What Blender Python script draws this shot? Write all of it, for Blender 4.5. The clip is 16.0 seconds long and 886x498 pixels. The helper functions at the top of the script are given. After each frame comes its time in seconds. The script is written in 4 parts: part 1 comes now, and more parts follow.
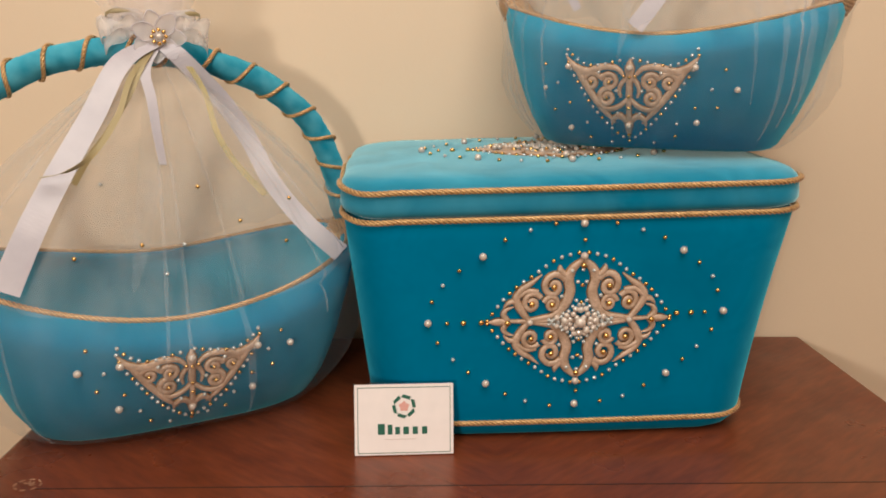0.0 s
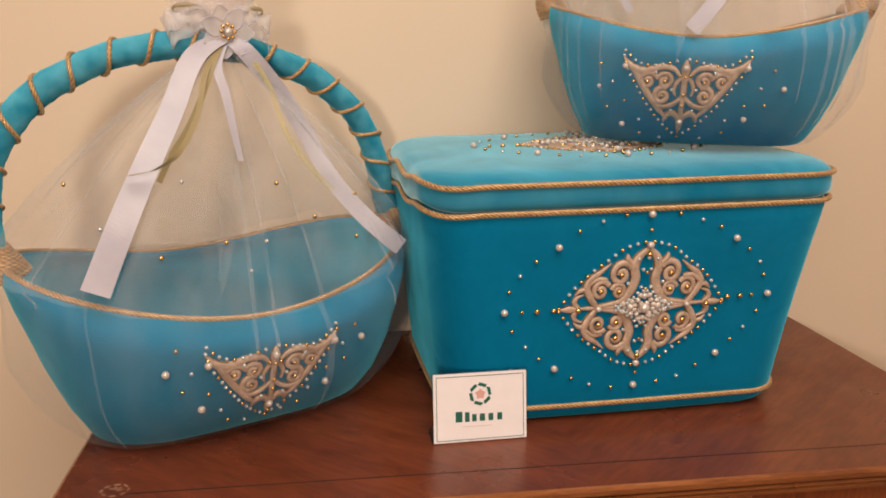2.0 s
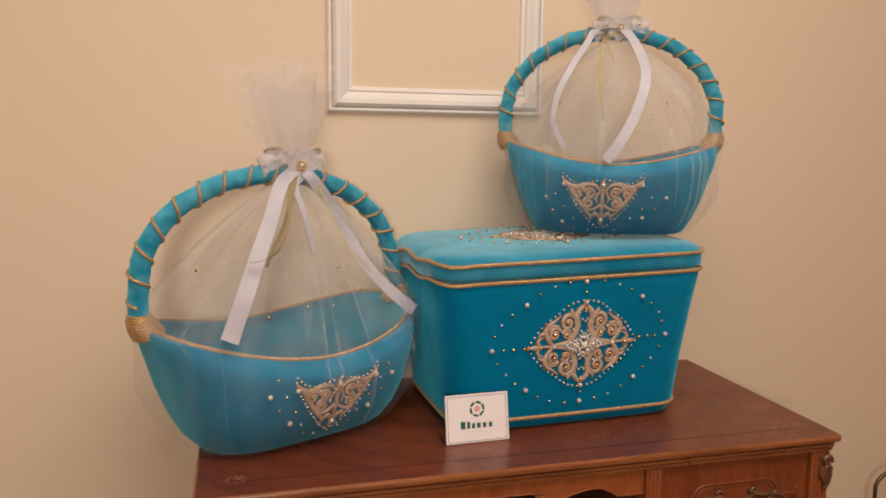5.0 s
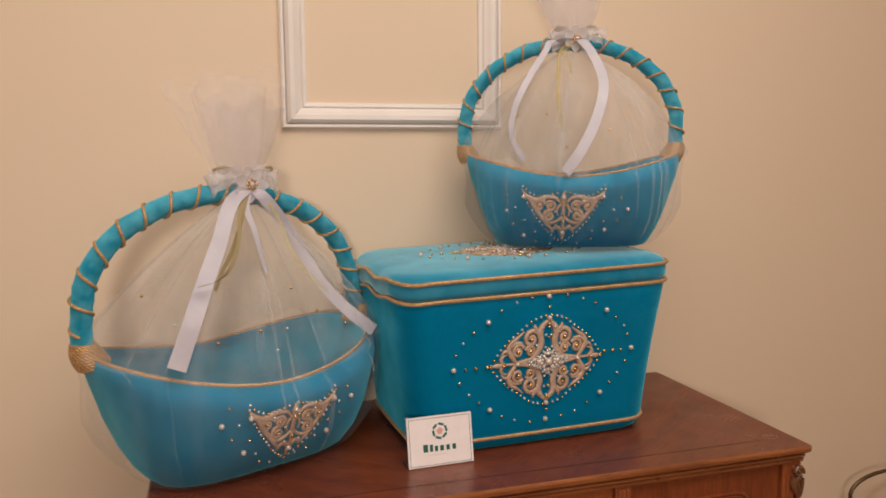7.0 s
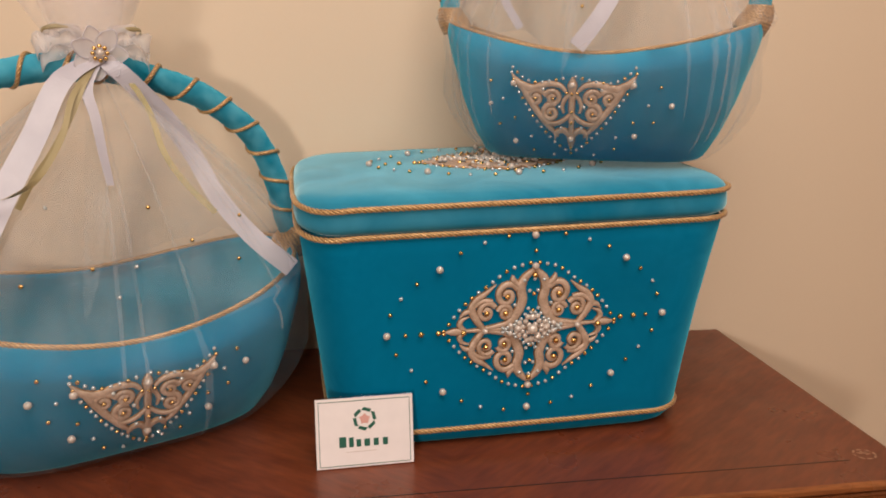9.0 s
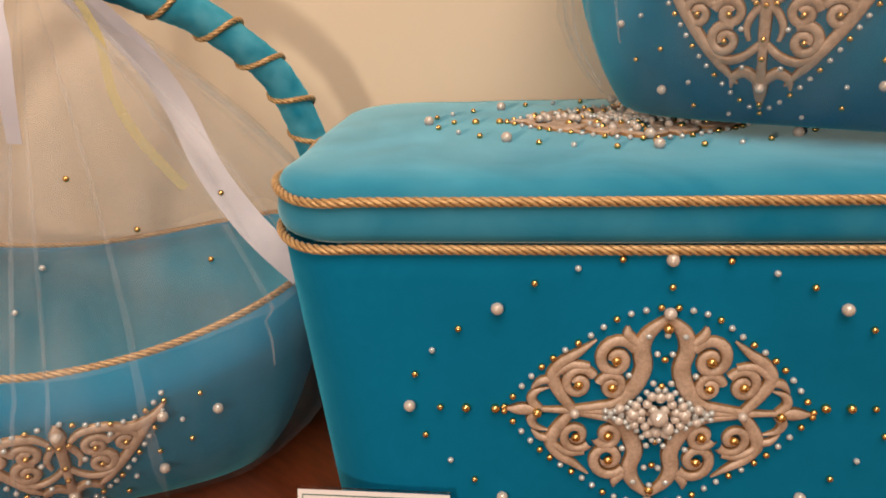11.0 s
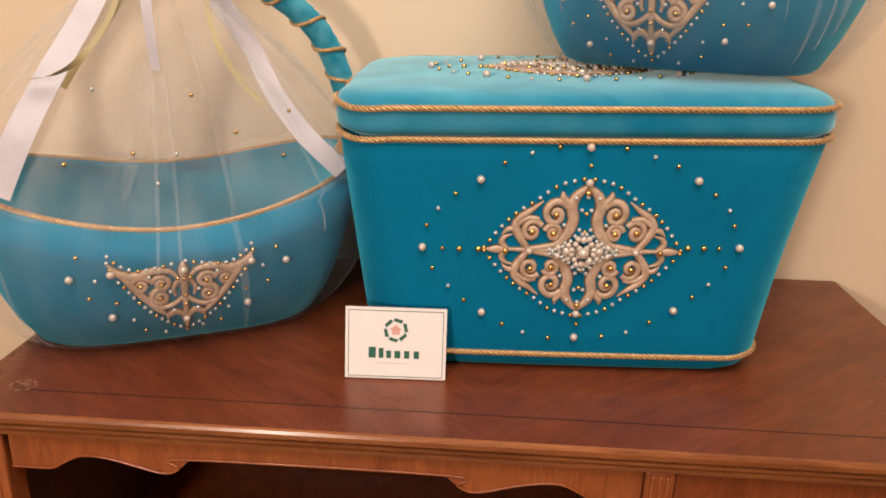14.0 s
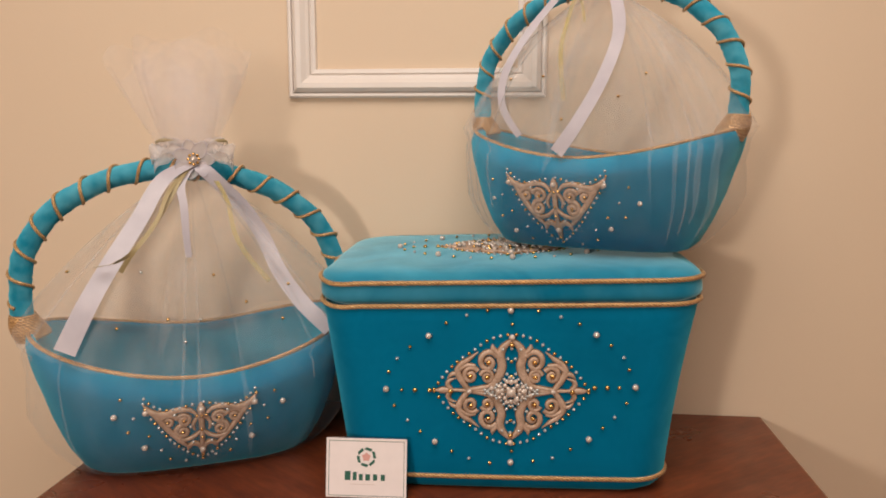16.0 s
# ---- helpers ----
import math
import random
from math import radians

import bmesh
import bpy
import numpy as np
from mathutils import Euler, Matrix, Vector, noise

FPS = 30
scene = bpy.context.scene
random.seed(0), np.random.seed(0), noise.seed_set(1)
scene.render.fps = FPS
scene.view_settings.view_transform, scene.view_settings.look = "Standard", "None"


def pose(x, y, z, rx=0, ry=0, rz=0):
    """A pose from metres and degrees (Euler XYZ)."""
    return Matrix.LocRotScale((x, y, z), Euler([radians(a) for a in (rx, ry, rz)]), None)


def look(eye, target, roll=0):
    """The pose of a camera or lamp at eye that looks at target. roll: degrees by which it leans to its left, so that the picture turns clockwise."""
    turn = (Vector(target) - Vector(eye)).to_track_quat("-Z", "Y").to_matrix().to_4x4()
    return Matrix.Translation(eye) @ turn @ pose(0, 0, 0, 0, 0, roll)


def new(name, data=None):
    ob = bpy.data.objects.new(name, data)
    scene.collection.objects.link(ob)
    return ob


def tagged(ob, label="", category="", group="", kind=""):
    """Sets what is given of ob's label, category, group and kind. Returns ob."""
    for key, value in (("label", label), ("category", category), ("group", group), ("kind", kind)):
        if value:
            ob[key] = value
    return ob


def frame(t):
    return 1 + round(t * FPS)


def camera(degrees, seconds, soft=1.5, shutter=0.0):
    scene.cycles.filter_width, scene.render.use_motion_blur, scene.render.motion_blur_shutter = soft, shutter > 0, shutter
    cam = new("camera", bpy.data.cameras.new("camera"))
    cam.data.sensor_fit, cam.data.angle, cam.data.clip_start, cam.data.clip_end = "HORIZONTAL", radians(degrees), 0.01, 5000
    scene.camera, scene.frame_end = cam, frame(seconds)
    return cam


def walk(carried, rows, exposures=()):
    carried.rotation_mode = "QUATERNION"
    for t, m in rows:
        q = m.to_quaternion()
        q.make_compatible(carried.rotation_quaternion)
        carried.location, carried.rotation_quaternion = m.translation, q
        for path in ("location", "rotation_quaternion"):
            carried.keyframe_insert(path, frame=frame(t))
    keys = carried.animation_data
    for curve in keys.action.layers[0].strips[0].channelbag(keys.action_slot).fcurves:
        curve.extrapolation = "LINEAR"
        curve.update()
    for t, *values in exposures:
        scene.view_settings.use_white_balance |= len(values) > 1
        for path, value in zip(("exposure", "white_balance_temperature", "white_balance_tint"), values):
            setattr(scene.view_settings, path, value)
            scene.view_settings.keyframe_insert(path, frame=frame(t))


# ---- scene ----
cam = camera(60.5, 16.0, 1.8)
PATH = [
    (0, (0.04, 0.102, 1.189), (0.095, 2.043, 0.708), 0.4),
    (0.5, (-0.064, 0.098, 1.203), (0.122, 2.037, 0.752), 0.1),
    (1, (-0.116, 0.106, 1.201), (0.166, 2.032, 0.741), 0.6),
    (1.5, (-0.129, 0.111, 1.196), (0.189, 2.025, 0.712), 0.9),
    (2, (-0.144, 0.093, 1.192), (0.162, 2.007, 0.698), 1.1),
    (2.5, (-0.149, 0.041, 1.192), (0.099, 1.965, 0.701), 0.8),
    (3, (-0.122, -0.085, 1.201), (0.061, 1.848, 0.722), 0.5),
    (3.5, (-0.159, -0.198, 1.197), (-0.038, 1.741, 0.719), 0.4),
    (4, (-0.228, -0.223, 1.216), (-0.006, 1.721, 0.801), 0.0),
    (4.5, (-0.304, -0.243, 1.231), (0.086, 1.689, 0.888), 0.1),
    (5, (-0.33, -0.262, 1.246), (0.175, 1.654, 0.976), 0.7),
    (5.2, (-0.335, -0.27, 1.244), (0.193, 1.645, 1.015), 0.6),
    (7.3, (-0.264, -0.222, 1.244), (0.295, 1.684, 1.015), -0.6),
    (7.5, (-0.23, -0.184, 1.242), (0.3, 1.729, 0.992), -0.4),
    (8, (-0.125, -0.11, 1.23), (0.287, 1.815, 0.878), -0.2),
    (10.3, (0.068, 0.378, 1.193), (0.152, 2.295, 0.628), 1.9),
    (10.5, (0.09, 0.402, 1.188), (0.091, 2.317, 0.614), 1.7),
    (11, (0.114, 0.415, 1.175), (-0.085, 2.307, 0.556), 0.1),
    (11.5, (0.103, 0.405, 1.167), (-0.205, 2.269, 0.509), -0.4),
    (12, (0.08, 0.38, 1.161), (-0.278, 2.222, 0.47), -0.2),
    (12.5, (0.074, 0.327, 1.155), (-0.259, 2.165, 0.44), 0.2),
    (13, (0.068, 0.223, 1.158), (-0.176, 2.073, 0.438), 0.1),
    (13.5, (0.078, 0.179, 1.166), (-0.05, 2.046, 0.461), 1.1),
    (14, (0.105, 0.135, 1.175), (0.005, 2.019, 0.51), 1.6),
    (14.5, (0.154, 0.063, 1.187), (0.012, 1.963, 0.58), 1.3),
    (15, (0.189, -0.007, 1.202), (0.001, 1.913, 0.675), 0.4),
    (15.5, (0.201, -0.053, 1.23), (0.006, 1.897, 0.833), 0.3),
    (16, (0.215, -0.074, 1.245), (0.012, 1.894, 0.95), 0.1),
]
walk(cam, [(t, look(eye, target, roll)) for t, eye, target, roll in PATH],
     [(0, 0.0, 6150, 4), (0.6, -0.05, 6150, 4), (1.5, 0.0, 6380, 9), (2.5, 0.0, 6400, 10), (3.5, 0.0, 6350, 10), (4.2, -0.15, 6280, 10), (5.2, -0.25, 6280, 10), (7.3, -0.28, 6150, 10), (8.2, -0.22, 6120, 10),
      (10.3, -0.02, 6500, 10), (12.0, 0.0, 6600, 10), (12.5, 0.05, 6600, 10), (13.2, 0.2, 6550, 10), (14.0, 0.22, 6500, 10), (15.0, 0.17, 6500, 10), (15.5, -0.05, 6300, 10), (16, -0.2, 6250, 10)])

# ---- world, lamps and exposure ----
world = bpy.data.worlds.new("room_air")
scene.world = world
world.use_nodes = True
world.node_tree.nodes["Background"].inputs["Color"].default_value = (1.0, 0.82, 0.62, 1)
world.node_tree.nodes["Background"].inputs["Strength"].default_value = 0.01


def area_lamp(name, place, target, size, power, colour):
    data = bpy.data.lights.new(name, "AREA")
    data.shape, data.size, data.energy, data.color = "DISK", size, power, colour
    ob = new(name, data)
    ob.matrix_world = look(place, target)
    return ob


# unseen lamp, placed from the shadows on the wall; it has no fixture
area_lamp("left_lamp_light", (-0.60, -1.15, 1.34), (-0.5, 1.1, 0.75), 0.2, 17.0, (1.0, 0.87, 0.73))
area_lamp("ceiling_lamp_light", (0.16, -0.42, 2.62), (0.16, -0.1, 0.0), 1.8, 46.5, (1.0, 0.885, 0.765))


# ---- materials ----
def shader(name, colour, rough=0.5, metal=0.0, **more):
    m = bpy.data.materials.new(name)
    m.use_nodes = True
    b = m.node_tree.nodes["Principled BSDF"]
    b.inputs["Base Color"].default_value = (*colour, 1)
    b.inputs["Roughness"].default_value = rough
    b.inputs["Metallic"].default_value = metal
    for key, value in more.items():
        b.inputs[key.replace("_", " ")].default_value = value
    return m


def node(m, kind, **values):
    n = m.node_tree.nodes.new(kind)
    for key, value in values.items():
        n.inputs[key.replace("_", " ")].default_value = value
    return n


def link(m, a, out, b, inp):
    m.node_tree.links.new(a.outputs[out], b.inputs[inp])


def coords(m, stretch=(1, 1, 1)):
    tc, mp = node(m, "ShaderNodeTexCoord"), node(m, "ShaderNodeMapping")
    mp.inputs["Scale"].default_value = stretch
    link(m, tc, "Object", mp, "Vector")
    return mp


def mottle(m, low, high, scale=6.0, stretch=(1, 1, 1), detail=4.0, fine=None, bump=0.0, bump_scale=300.0, spread=(0.3, 0.7)):
    """Colour that wanders between two tones at one or two scales, and a fine relief."""
    b = m.node_tree.nodes["Principled BSDF"]
    mp = coords(m, stretch)
    n = node(m, "ShaderNodeTexNoise", Scale=scale, Detail=detail)
    link(m, mp, "Vector", n, "Vector")
    r = node(m, "ShaderNodeValToRGB")
    r.color_ramp.elements[0].position, r.color_ramp.elements[1].position = spread
    r.color_ramp.elements[0].color, r.color_ramp.elements[1].color = (*low, 1), (*high, 1)
    link(m, n, "Fac", r, "Fac")
    last, out = r, "Color"
    if fine:
        n2 = node(m, "ShaderNodeTexNoise", Scale=fine, Detail=3.0)
        link(m, mp, "Vector", n2, "Vector")
        mr = node(m, "ShaderNodeMapRange")
        for i, v in enumerate((0.3, 0.7, 0.84, 1.12)):
            mr.inputs[i + 1].default_value = v
        link(m, n2, "Fac", mr, "Value")
        mx = node(m, "ShaderNodeVectorMath")
        mx.operation = "SCALE"
        link(m, r, "Color", mx, 0)
        link(m, mr, "Result", mx, "Scale")
        last, out = mx, "Vector"
    link(m, last, out, b, "Base Color")
    if bump:
        n3 = node(m, "ShaderNodeTexNoise", Scale=bump_scale, Detail=2.0)
        tc = coords(m)
        link(m, tc, "Vector", n3, "Vector")
        bp = node(m, "ShaderNodeBump", Strength=bump, Distance=0.001)
        link(m, n3, "Fac", bp, "Height")
        link(m, bp, "Normal", b, "Normal")
    return m


def velvet(name, low, high, scale=9.0, sheen=0.3, tint=(0.18, 0.90, 1.0)):
    m = shader(name, high, 0.85, Sheen_Weight=sheen, Sheen_Roughness=0.35, Sheen_Tint=(*tint, 1), Specular_IOR_Level=0.08)
    # extra sheen laid over the base to paint highlights on upper faces
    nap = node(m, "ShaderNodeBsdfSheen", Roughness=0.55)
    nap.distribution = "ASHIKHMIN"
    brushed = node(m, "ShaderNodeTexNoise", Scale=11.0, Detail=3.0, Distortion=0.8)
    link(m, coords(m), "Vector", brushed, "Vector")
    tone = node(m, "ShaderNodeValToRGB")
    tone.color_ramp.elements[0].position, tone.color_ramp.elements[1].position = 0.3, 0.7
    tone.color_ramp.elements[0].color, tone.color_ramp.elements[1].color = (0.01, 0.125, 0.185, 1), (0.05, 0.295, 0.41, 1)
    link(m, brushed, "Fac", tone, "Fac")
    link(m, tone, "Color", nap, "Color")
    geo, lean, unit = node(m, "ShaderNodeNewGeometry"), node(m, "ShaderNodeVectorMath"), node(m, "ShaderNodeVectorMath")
    lean.inputs[1].default_value, unit.operation = (0, 0, 1.0), "NORMALIZE"  # normals bent up so the added sheen lightens upward-facing cloth
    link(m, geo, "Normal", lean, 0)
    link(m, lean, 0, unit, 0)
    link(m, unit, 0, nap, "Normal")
    both, out = node(m, "ShaderNodeAddShader"), m.node_tree.nodes["Material Output"]
    link(m, m.node_tree.nodes["Principled BSDF"], 0, both, 0)
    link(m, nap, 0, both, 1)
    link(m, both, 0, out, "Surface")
    return mottle(m, low, high, scale=scale, bump=0.14, bump_scale=1100.0)


VELVET = velvet("turquoise_velvet", (0.0, 0.133, 0.260), (0.0, 0.157, 0.304))
# paler copy of the velvet: the lid's grazing sheen is put into its colour
LID_VELVET = velvet("lit_lid_velvet", (0.0, 0.135, 0.25), (0.04, 0.215, 0.325), 13.0, 0.75, (0.74, 0.92, 0.88))
# a lighter, more finely mottled velvet for the handle
HANDLE_VELVET = velvet("pale_handle_velvet", (0.01, 0.18, 0.28), (0.09, 0.33, 0.43), 42.0)
LINING = velvet("turquoise_lining", (0.0, 0.225, 0.34), (0.002, 0.275, 0.41), 9.0, 0.9, (0.45, 0.95, 1.0))
CORD = mottle(shader("gold_cord", (0.6, 0.4, 0.18), 0.32, 0.35, Sheen_Weight=0.2), (0.47, 0.265, 0.105), (0.70, 0.43, 0.19), 160.0, fine=900.0, bump=0.3, bump_scale=1500)
# brown for the shade painted between the cord's strands
CORD_DARK = mottle(shader("brown_groove_shade", (0.2, 0.1, 0.04), 0.5, 0.2), (0.16, 0.075, 0.025), (0.27, 0.14, 0.05), 160.0)
CARVED = mottle(shader("beige_carving", (0.66, 0.52, 0.42), 0.42, 0.1), (0.40, 0.27, 0.19), (0.61, 0.44, 0.34), 90.0, fine=500.0, bump=0.3, bump_scale=500)
PATINA = mottle(shader("bronze_patina", (0.35, 0.22, 0.12), 0.45, 0.35), (0.23, 0.115, 0.045), (0.40, 0.225, 0.10), 120.0)
PEARL = shader("pearl", (0.59, 0.50, 0.44), 0.16, 0.12, Coat_Weight=1.0, Coat_Roughness=0.05, Specular_IOR_Level=0.8)
PEARL_BLUE = shader("small_pearl", (0.56, 0.58, 0.58), 0.14, 0.3, Coat_Weight=0.6, Coat_Roughness=0.08)
GOLD = shader("gold_bead", (0.78, 0.50, 0.18), 0.24, 1.0)
SATIN = mottle(shader("white_satin", (0.8, 0.78, 0.8), 0.42, Sheen_Weight=0.4), (0.46, 0.425, 0.48), (0.55, 0.51, 0.56), 30.0, bump=0.15, bump_scale=1200)
OLIVE = shader("olive_ribbon", (0.31, 0.24, 0.115), 0.42, 0.15, Sheen_Weight=0.3)
WALL = mottle(shader("cream_wall_paint", (0.72, 0.6, 0.45), 0.75), (0.735, 0.578, 0.428), (0.75, 0.592, 0.440), 1.3, bump=0.10, bump_scale=160.0)
TRIM = mottle(shader("white_trim_paint", (0.8, 0.74, 0.7), 0.4), (0.77, 0.70, 0.655), (0.82, 0.75, 0.70), 12.0, bump=0.05, bump_scale=200)
CEILING = mottle(shader("ceiling_paint", (0.8, 0.78, 0.74), 0.85), (0.78, 0.76, 0.72), (0.82, 0.8, 0.76), 2.0)
FLOOR = mottle(shader("floor_wood", (0.25, 0.14, 0.07), 0.4), (0.16, 0.085, 0.04), (0.30, 0.17, 0.085), 4.0, (1, 12, 1))
PAPER = mottle(shader("card_paper", (0.82, 0.78, 0.75), 0.6), (0.78, 0.70, 0.69), (0.82, 0.735, 0.725), 60.0)
INK = shader("green_ink", (0.012, 0.10, 0.065), 0.5)
INK_PALE = shader("pale_ink", (0.62, 0.52, 0.48), 0.6)
INK_PINK = shader("pink_ink", (0.66, 0.34, 0.30), 0.5)
DARK_BLUE = mottle(shader("dark_blue_cover", (0.02, 0.03, 0.08), 0.3), (0.007, 0.009, 0.024), (0.013, 0.018, 0.042), 12.0)
METAL = shader("dark_brass", (0.16, 0.11, 0.06), 0.4, 0.9)
ACRYLIC = shader("clear_acrylic", (0.95, 0.97, 0.96), 0.05, Transmission_Weight=1.0, IOR=1.3)


def wood(name, dark, mid, light, stretch, rough=0.3, coat=0.4, slant=0.0, scale=5.0, matched=None):
    m = shader(name, mid, rough, Coat_Weight=coat, Coat_Roughness=0.14)
    b = m.node_tree.nodes["Principled BSDF"]
    mp = coords(m, stretch)
    turn = node(m, "ShaderNodeMapping")
    turn.inputs["Rotation"].default_value = (0, 0, slant)
    link(m, node(m, "ShaderNodeTexCoord"), "Object", turn, "Vector")
    link(m, turn, "Vector", mp, "Vector")
    if matched is not None:  # book-matched veneer: mirrored about a seam
        tc = node(m, "ShaderNodeTexCoord")
        cut, shift, fold, join = node(m, "ShaderNodeSeparateXYZ"), node(m, "ShaderNodeMath"), node(m, "ShaderNodeMath"), node(m, "ShaderNodeCombineXYZ")
        shift.operation, fold.operation = "SUBTRACT", "ABSOLUTE"
        shift.inputs[1].default_value = matched
        link(m, tc, "Object", cut, 0)
        link(m, cut, "X", shift, 0)
        link(m, shift, 0, fold, 0)
        link(m, fold, 0, join, "X")
        link(m, cut, "Y", join, "Y")
        link(m, cut, "Z", join, "Z")
        link(m, join, 0, turn, "Vector")
    big = node(m, "ShaderNodeTexNoise", Scale=scale, Detail=6.0, Roughness=0.6, Distortion=0.6)
    link(m, mp, "Vector", big, "Vector")
    ramp = node(m, "ShaderNodeValToRGB")
    e = ramp.color_ramp.elements
    e[0].position, e[0].color = 0.28, (*dark, 1)
    e[1].position, e[1].color = 0.75, (*light, 1)
    k = e.new(0.5)
    k.color = (*mid, 1)
    link(m, big, "Fac", ramp, "Fac")
    grain = node(m, "ShaderNodeTexNoise", Scale=scale * 9, Detail=3.0)
    link(m, mp, "Vector", grain, "Vector")
    mr = node(m, "ShaderNodeMapRange")
    for i, v in enumerate((0.3, 0.7, 0.78, 1.15)):
        mr.inputs[i + 1].default_value = v
    link(m, grain, "Fac", mr, "Value")
    mx = node(m, "ShaderNodeVectorMath")
    mx.operation = "SCALE"
    link(m, ramp, "Color", mx, 0)
    link(m, mr, "Result", mx, "Scale")
    link(m, mx, "Vector", b, "Base Color")
    spots = node(m, "ShaderNodeTexNoise", Scale=7.0, Detail=5.0)
    link(m, coords(m), "Vector", spots, "Vector")
    rr = node(m, "ShaderNodeMapRange")
    for i, v in enumerate((0.3, 0.7, rough * 0.75, rough * 1.5)):
        rr.inputs[i + 1].default_value = v
    link(m, spots, "Fac", rr, "Value")
    link(m, rr, "Result", b, "Roughness")
    bp = node(m, "ShaderNodeBump", Strength=0.12, Distance=0.001)
    link(m, grain, "Fac", bp, "Height")
    link(m, bp, "Normal", b, "Normal")
    return m


TOP_WOOD = wood("veneered_top", (0.108, 0.0215, 0.0062), (0.160, 0.0345, 0.0100), (0.212, 0.050, 0.0150), (1.2, 6, 4), 0.30, 0.06, radians(-38), 3.0, 0.12)
EDGE_WOOD = wood("moulded_edge_wood", (0.15, 0.042, 0.013), (0.24, 0.075, 0.023), (0.33, 0.115, 0.036), (1.5, 14, 14), 0.30, 0.35)
FRONT_WOOD = wood("carcass_wood", (0.20, 0.049, 0.0135), (0.29, 0.076, 0.021), (0.36, 0.105, 0.030), (9, 9, 1.2), 0.34, 0.35)
DOOR_WOOD = wood("door_wood", (0.15, 0.032, 0.009), (0.21, 0.048, 0.0135), (0.26, 0.067, 0.020), (10, 10, 1.0), 0.32, 0.35)
# wood darkened to carry the kneehole's shade in its colour
INNER_WOOD = wood("shaded_inner_wood", (0.045, 0.016, 0.007), (0.07, 0.025, 0.011), (0.10, 0.036, 0.016), (9, 9, 1.2), 0.5, 0.1)
CARVE_WOOD = wood("dark_carved_wood", (0.06, 0.02, 0.008), (0.13, 0.048, 0.02), (0.22, 0.09, 0.04), (8, 8, 8), 0.28, 0.5)
INLAY = shader("dark_inlay_line", (0.035, 0.014, 0.008), 0.35)
INLAY_PALE = mottle(shader("pale_marquetry", (0.22, 0.11, 0.05), 0.35), (0.20, 0.085, 0.045), (0.42, 0.22, 0.13), 90.0)


def net(name, opacity, tint=(0.86, 0.83, 0.84), vary=0.4):
    """Thin netting: part of the light goes straight through between its threads."""
    m = bpy.data.materials.new(name)
    m.use_nodes = True
    t = m.node_tree
    t.nodes.remove(t.nodes["Principled BSDF"])
    out = t.nodes["Material Output"]
    clear = node(m, "ShaderNodeBsdfTransparent")
    cloth = node(m, "ShaderNodeBsdfDiffuse")
    back = node(m, "ShaderNodeBsdfTranslucent")
    cloth.inputs["Color"].default_value = back.inputs["Color"].default_value = (*tint, 1)
    both, mix = node(m, "ShaderNodeMixShader", Fac=0.5), node(m, "ShaderNodeMixShader", Fac=opacity)
    link(m, cloth, 0, both, 1)
    link(m, back, 0, both, 2)
    n = node(m, "ShaderNodeTexNoise", Scale=26.0, Detail=3.0)
    link(m, coords(m, (1, 1, 0.25)), "Vector", n, "Vector")
    mr = node(m, "ShaderNodeMapRange")
    for i, v in enumerate((0.3, 0.7, opacity * (1 - vary), opacity * (1 + vary))):
        mr.inputs[i + 1].default_value = v
    link(m, n, "Fac", mr, "Value")
    link(m, mr, "Result", mix, 0)
    link(m, clear, 0, mix, 1)
    link(m, both, 0, mix, 2)
    link(m, mix, 0, out, "Surface")
    return m


TULLE = net("white_tulle", 0.175, (0.96, 0.89, 0.87))
TULLE_THIN = net("stretched_tulle", 0.10, (0.92, 0.91, 0.89))
PLEAT = net("gathered_tulle", 0.13, (0.92, 0.89, 0.92))
GATHER = net("soft_gather", 0.10, (0.92, 0.89, 0.9))
PLUME = net("plume_tulle", 0.13, (0.96, 0.90, 0.92), 0.6)
LACE = net("sheer_organza", 0.48, (0.95, 0.9, 0.9), 0.5)
YELLOW = net("yellow_organza", 0.36, (0.80, 0.68, 0.28), 0.4)
ORGANZA = net("organza", 0.62, (0.92, 0.87, 0.87), 0.2)


# ---- building helpers ----
def finish(name, verts, faces, material, parent=None, label="", smooth=True, mats=None, extra=()):
    me = bpy.data.meshes.new(name)
    me.from_pydata([tuple(map(float, v)) for v in verts], [], [tuple(map(int, f)) for f in faces])
    me.materials.append(material)
    for x in extra:
        me.materials.append(x)
    if mats is not None:
        me.polygons.foreach_set("material_index", mats)
    me.polygons.foreach_set("use_smooth", [smooth] * len(me.polygons))
    me.update()
    ob = new(name, me)
    if parent:
        ob.parent = parent
    if label:
        ob["label"] = label
    return ob


def part(name, bm, material, parent, label="", smooth=False):
    me = bpy.data.meshes.new(name)
    bmesh.ops.recalc_face_normals(bm, faces=bm.faces)
    bm.to_mesh(me)
    bm.free()
    me.materials.append(material)
    me.polygons.foreach_set("use_smooth", [smooth] * len(me.polygons))
    ob = new(name, me)
    if parent:
        ob.parent = parent
    if label:
        ob["label"] = label
    return ob


def box(lo, hi, bevel=0.002, segments=2):
    bm = bmesh.new()
    bmesh.ops.create_cube(bm, size=1.0)
    size = [b - a for a, b in zip(lo, hi)]
    mid = [(a + b) / 2 for a, b in zip(lo, hi)]
    bmesh.ops.transform(bm, matrix=Matrix.Translation(mid) @ Matrix.Diagonal((*size, 1)), verts=bm.verts)
    if bevel:
        bmesh.ops.bevel(bm, geom=bm.edges[:], offset=bevel, segments=segments, profile=0.5, affect="EDGES")
    return bm


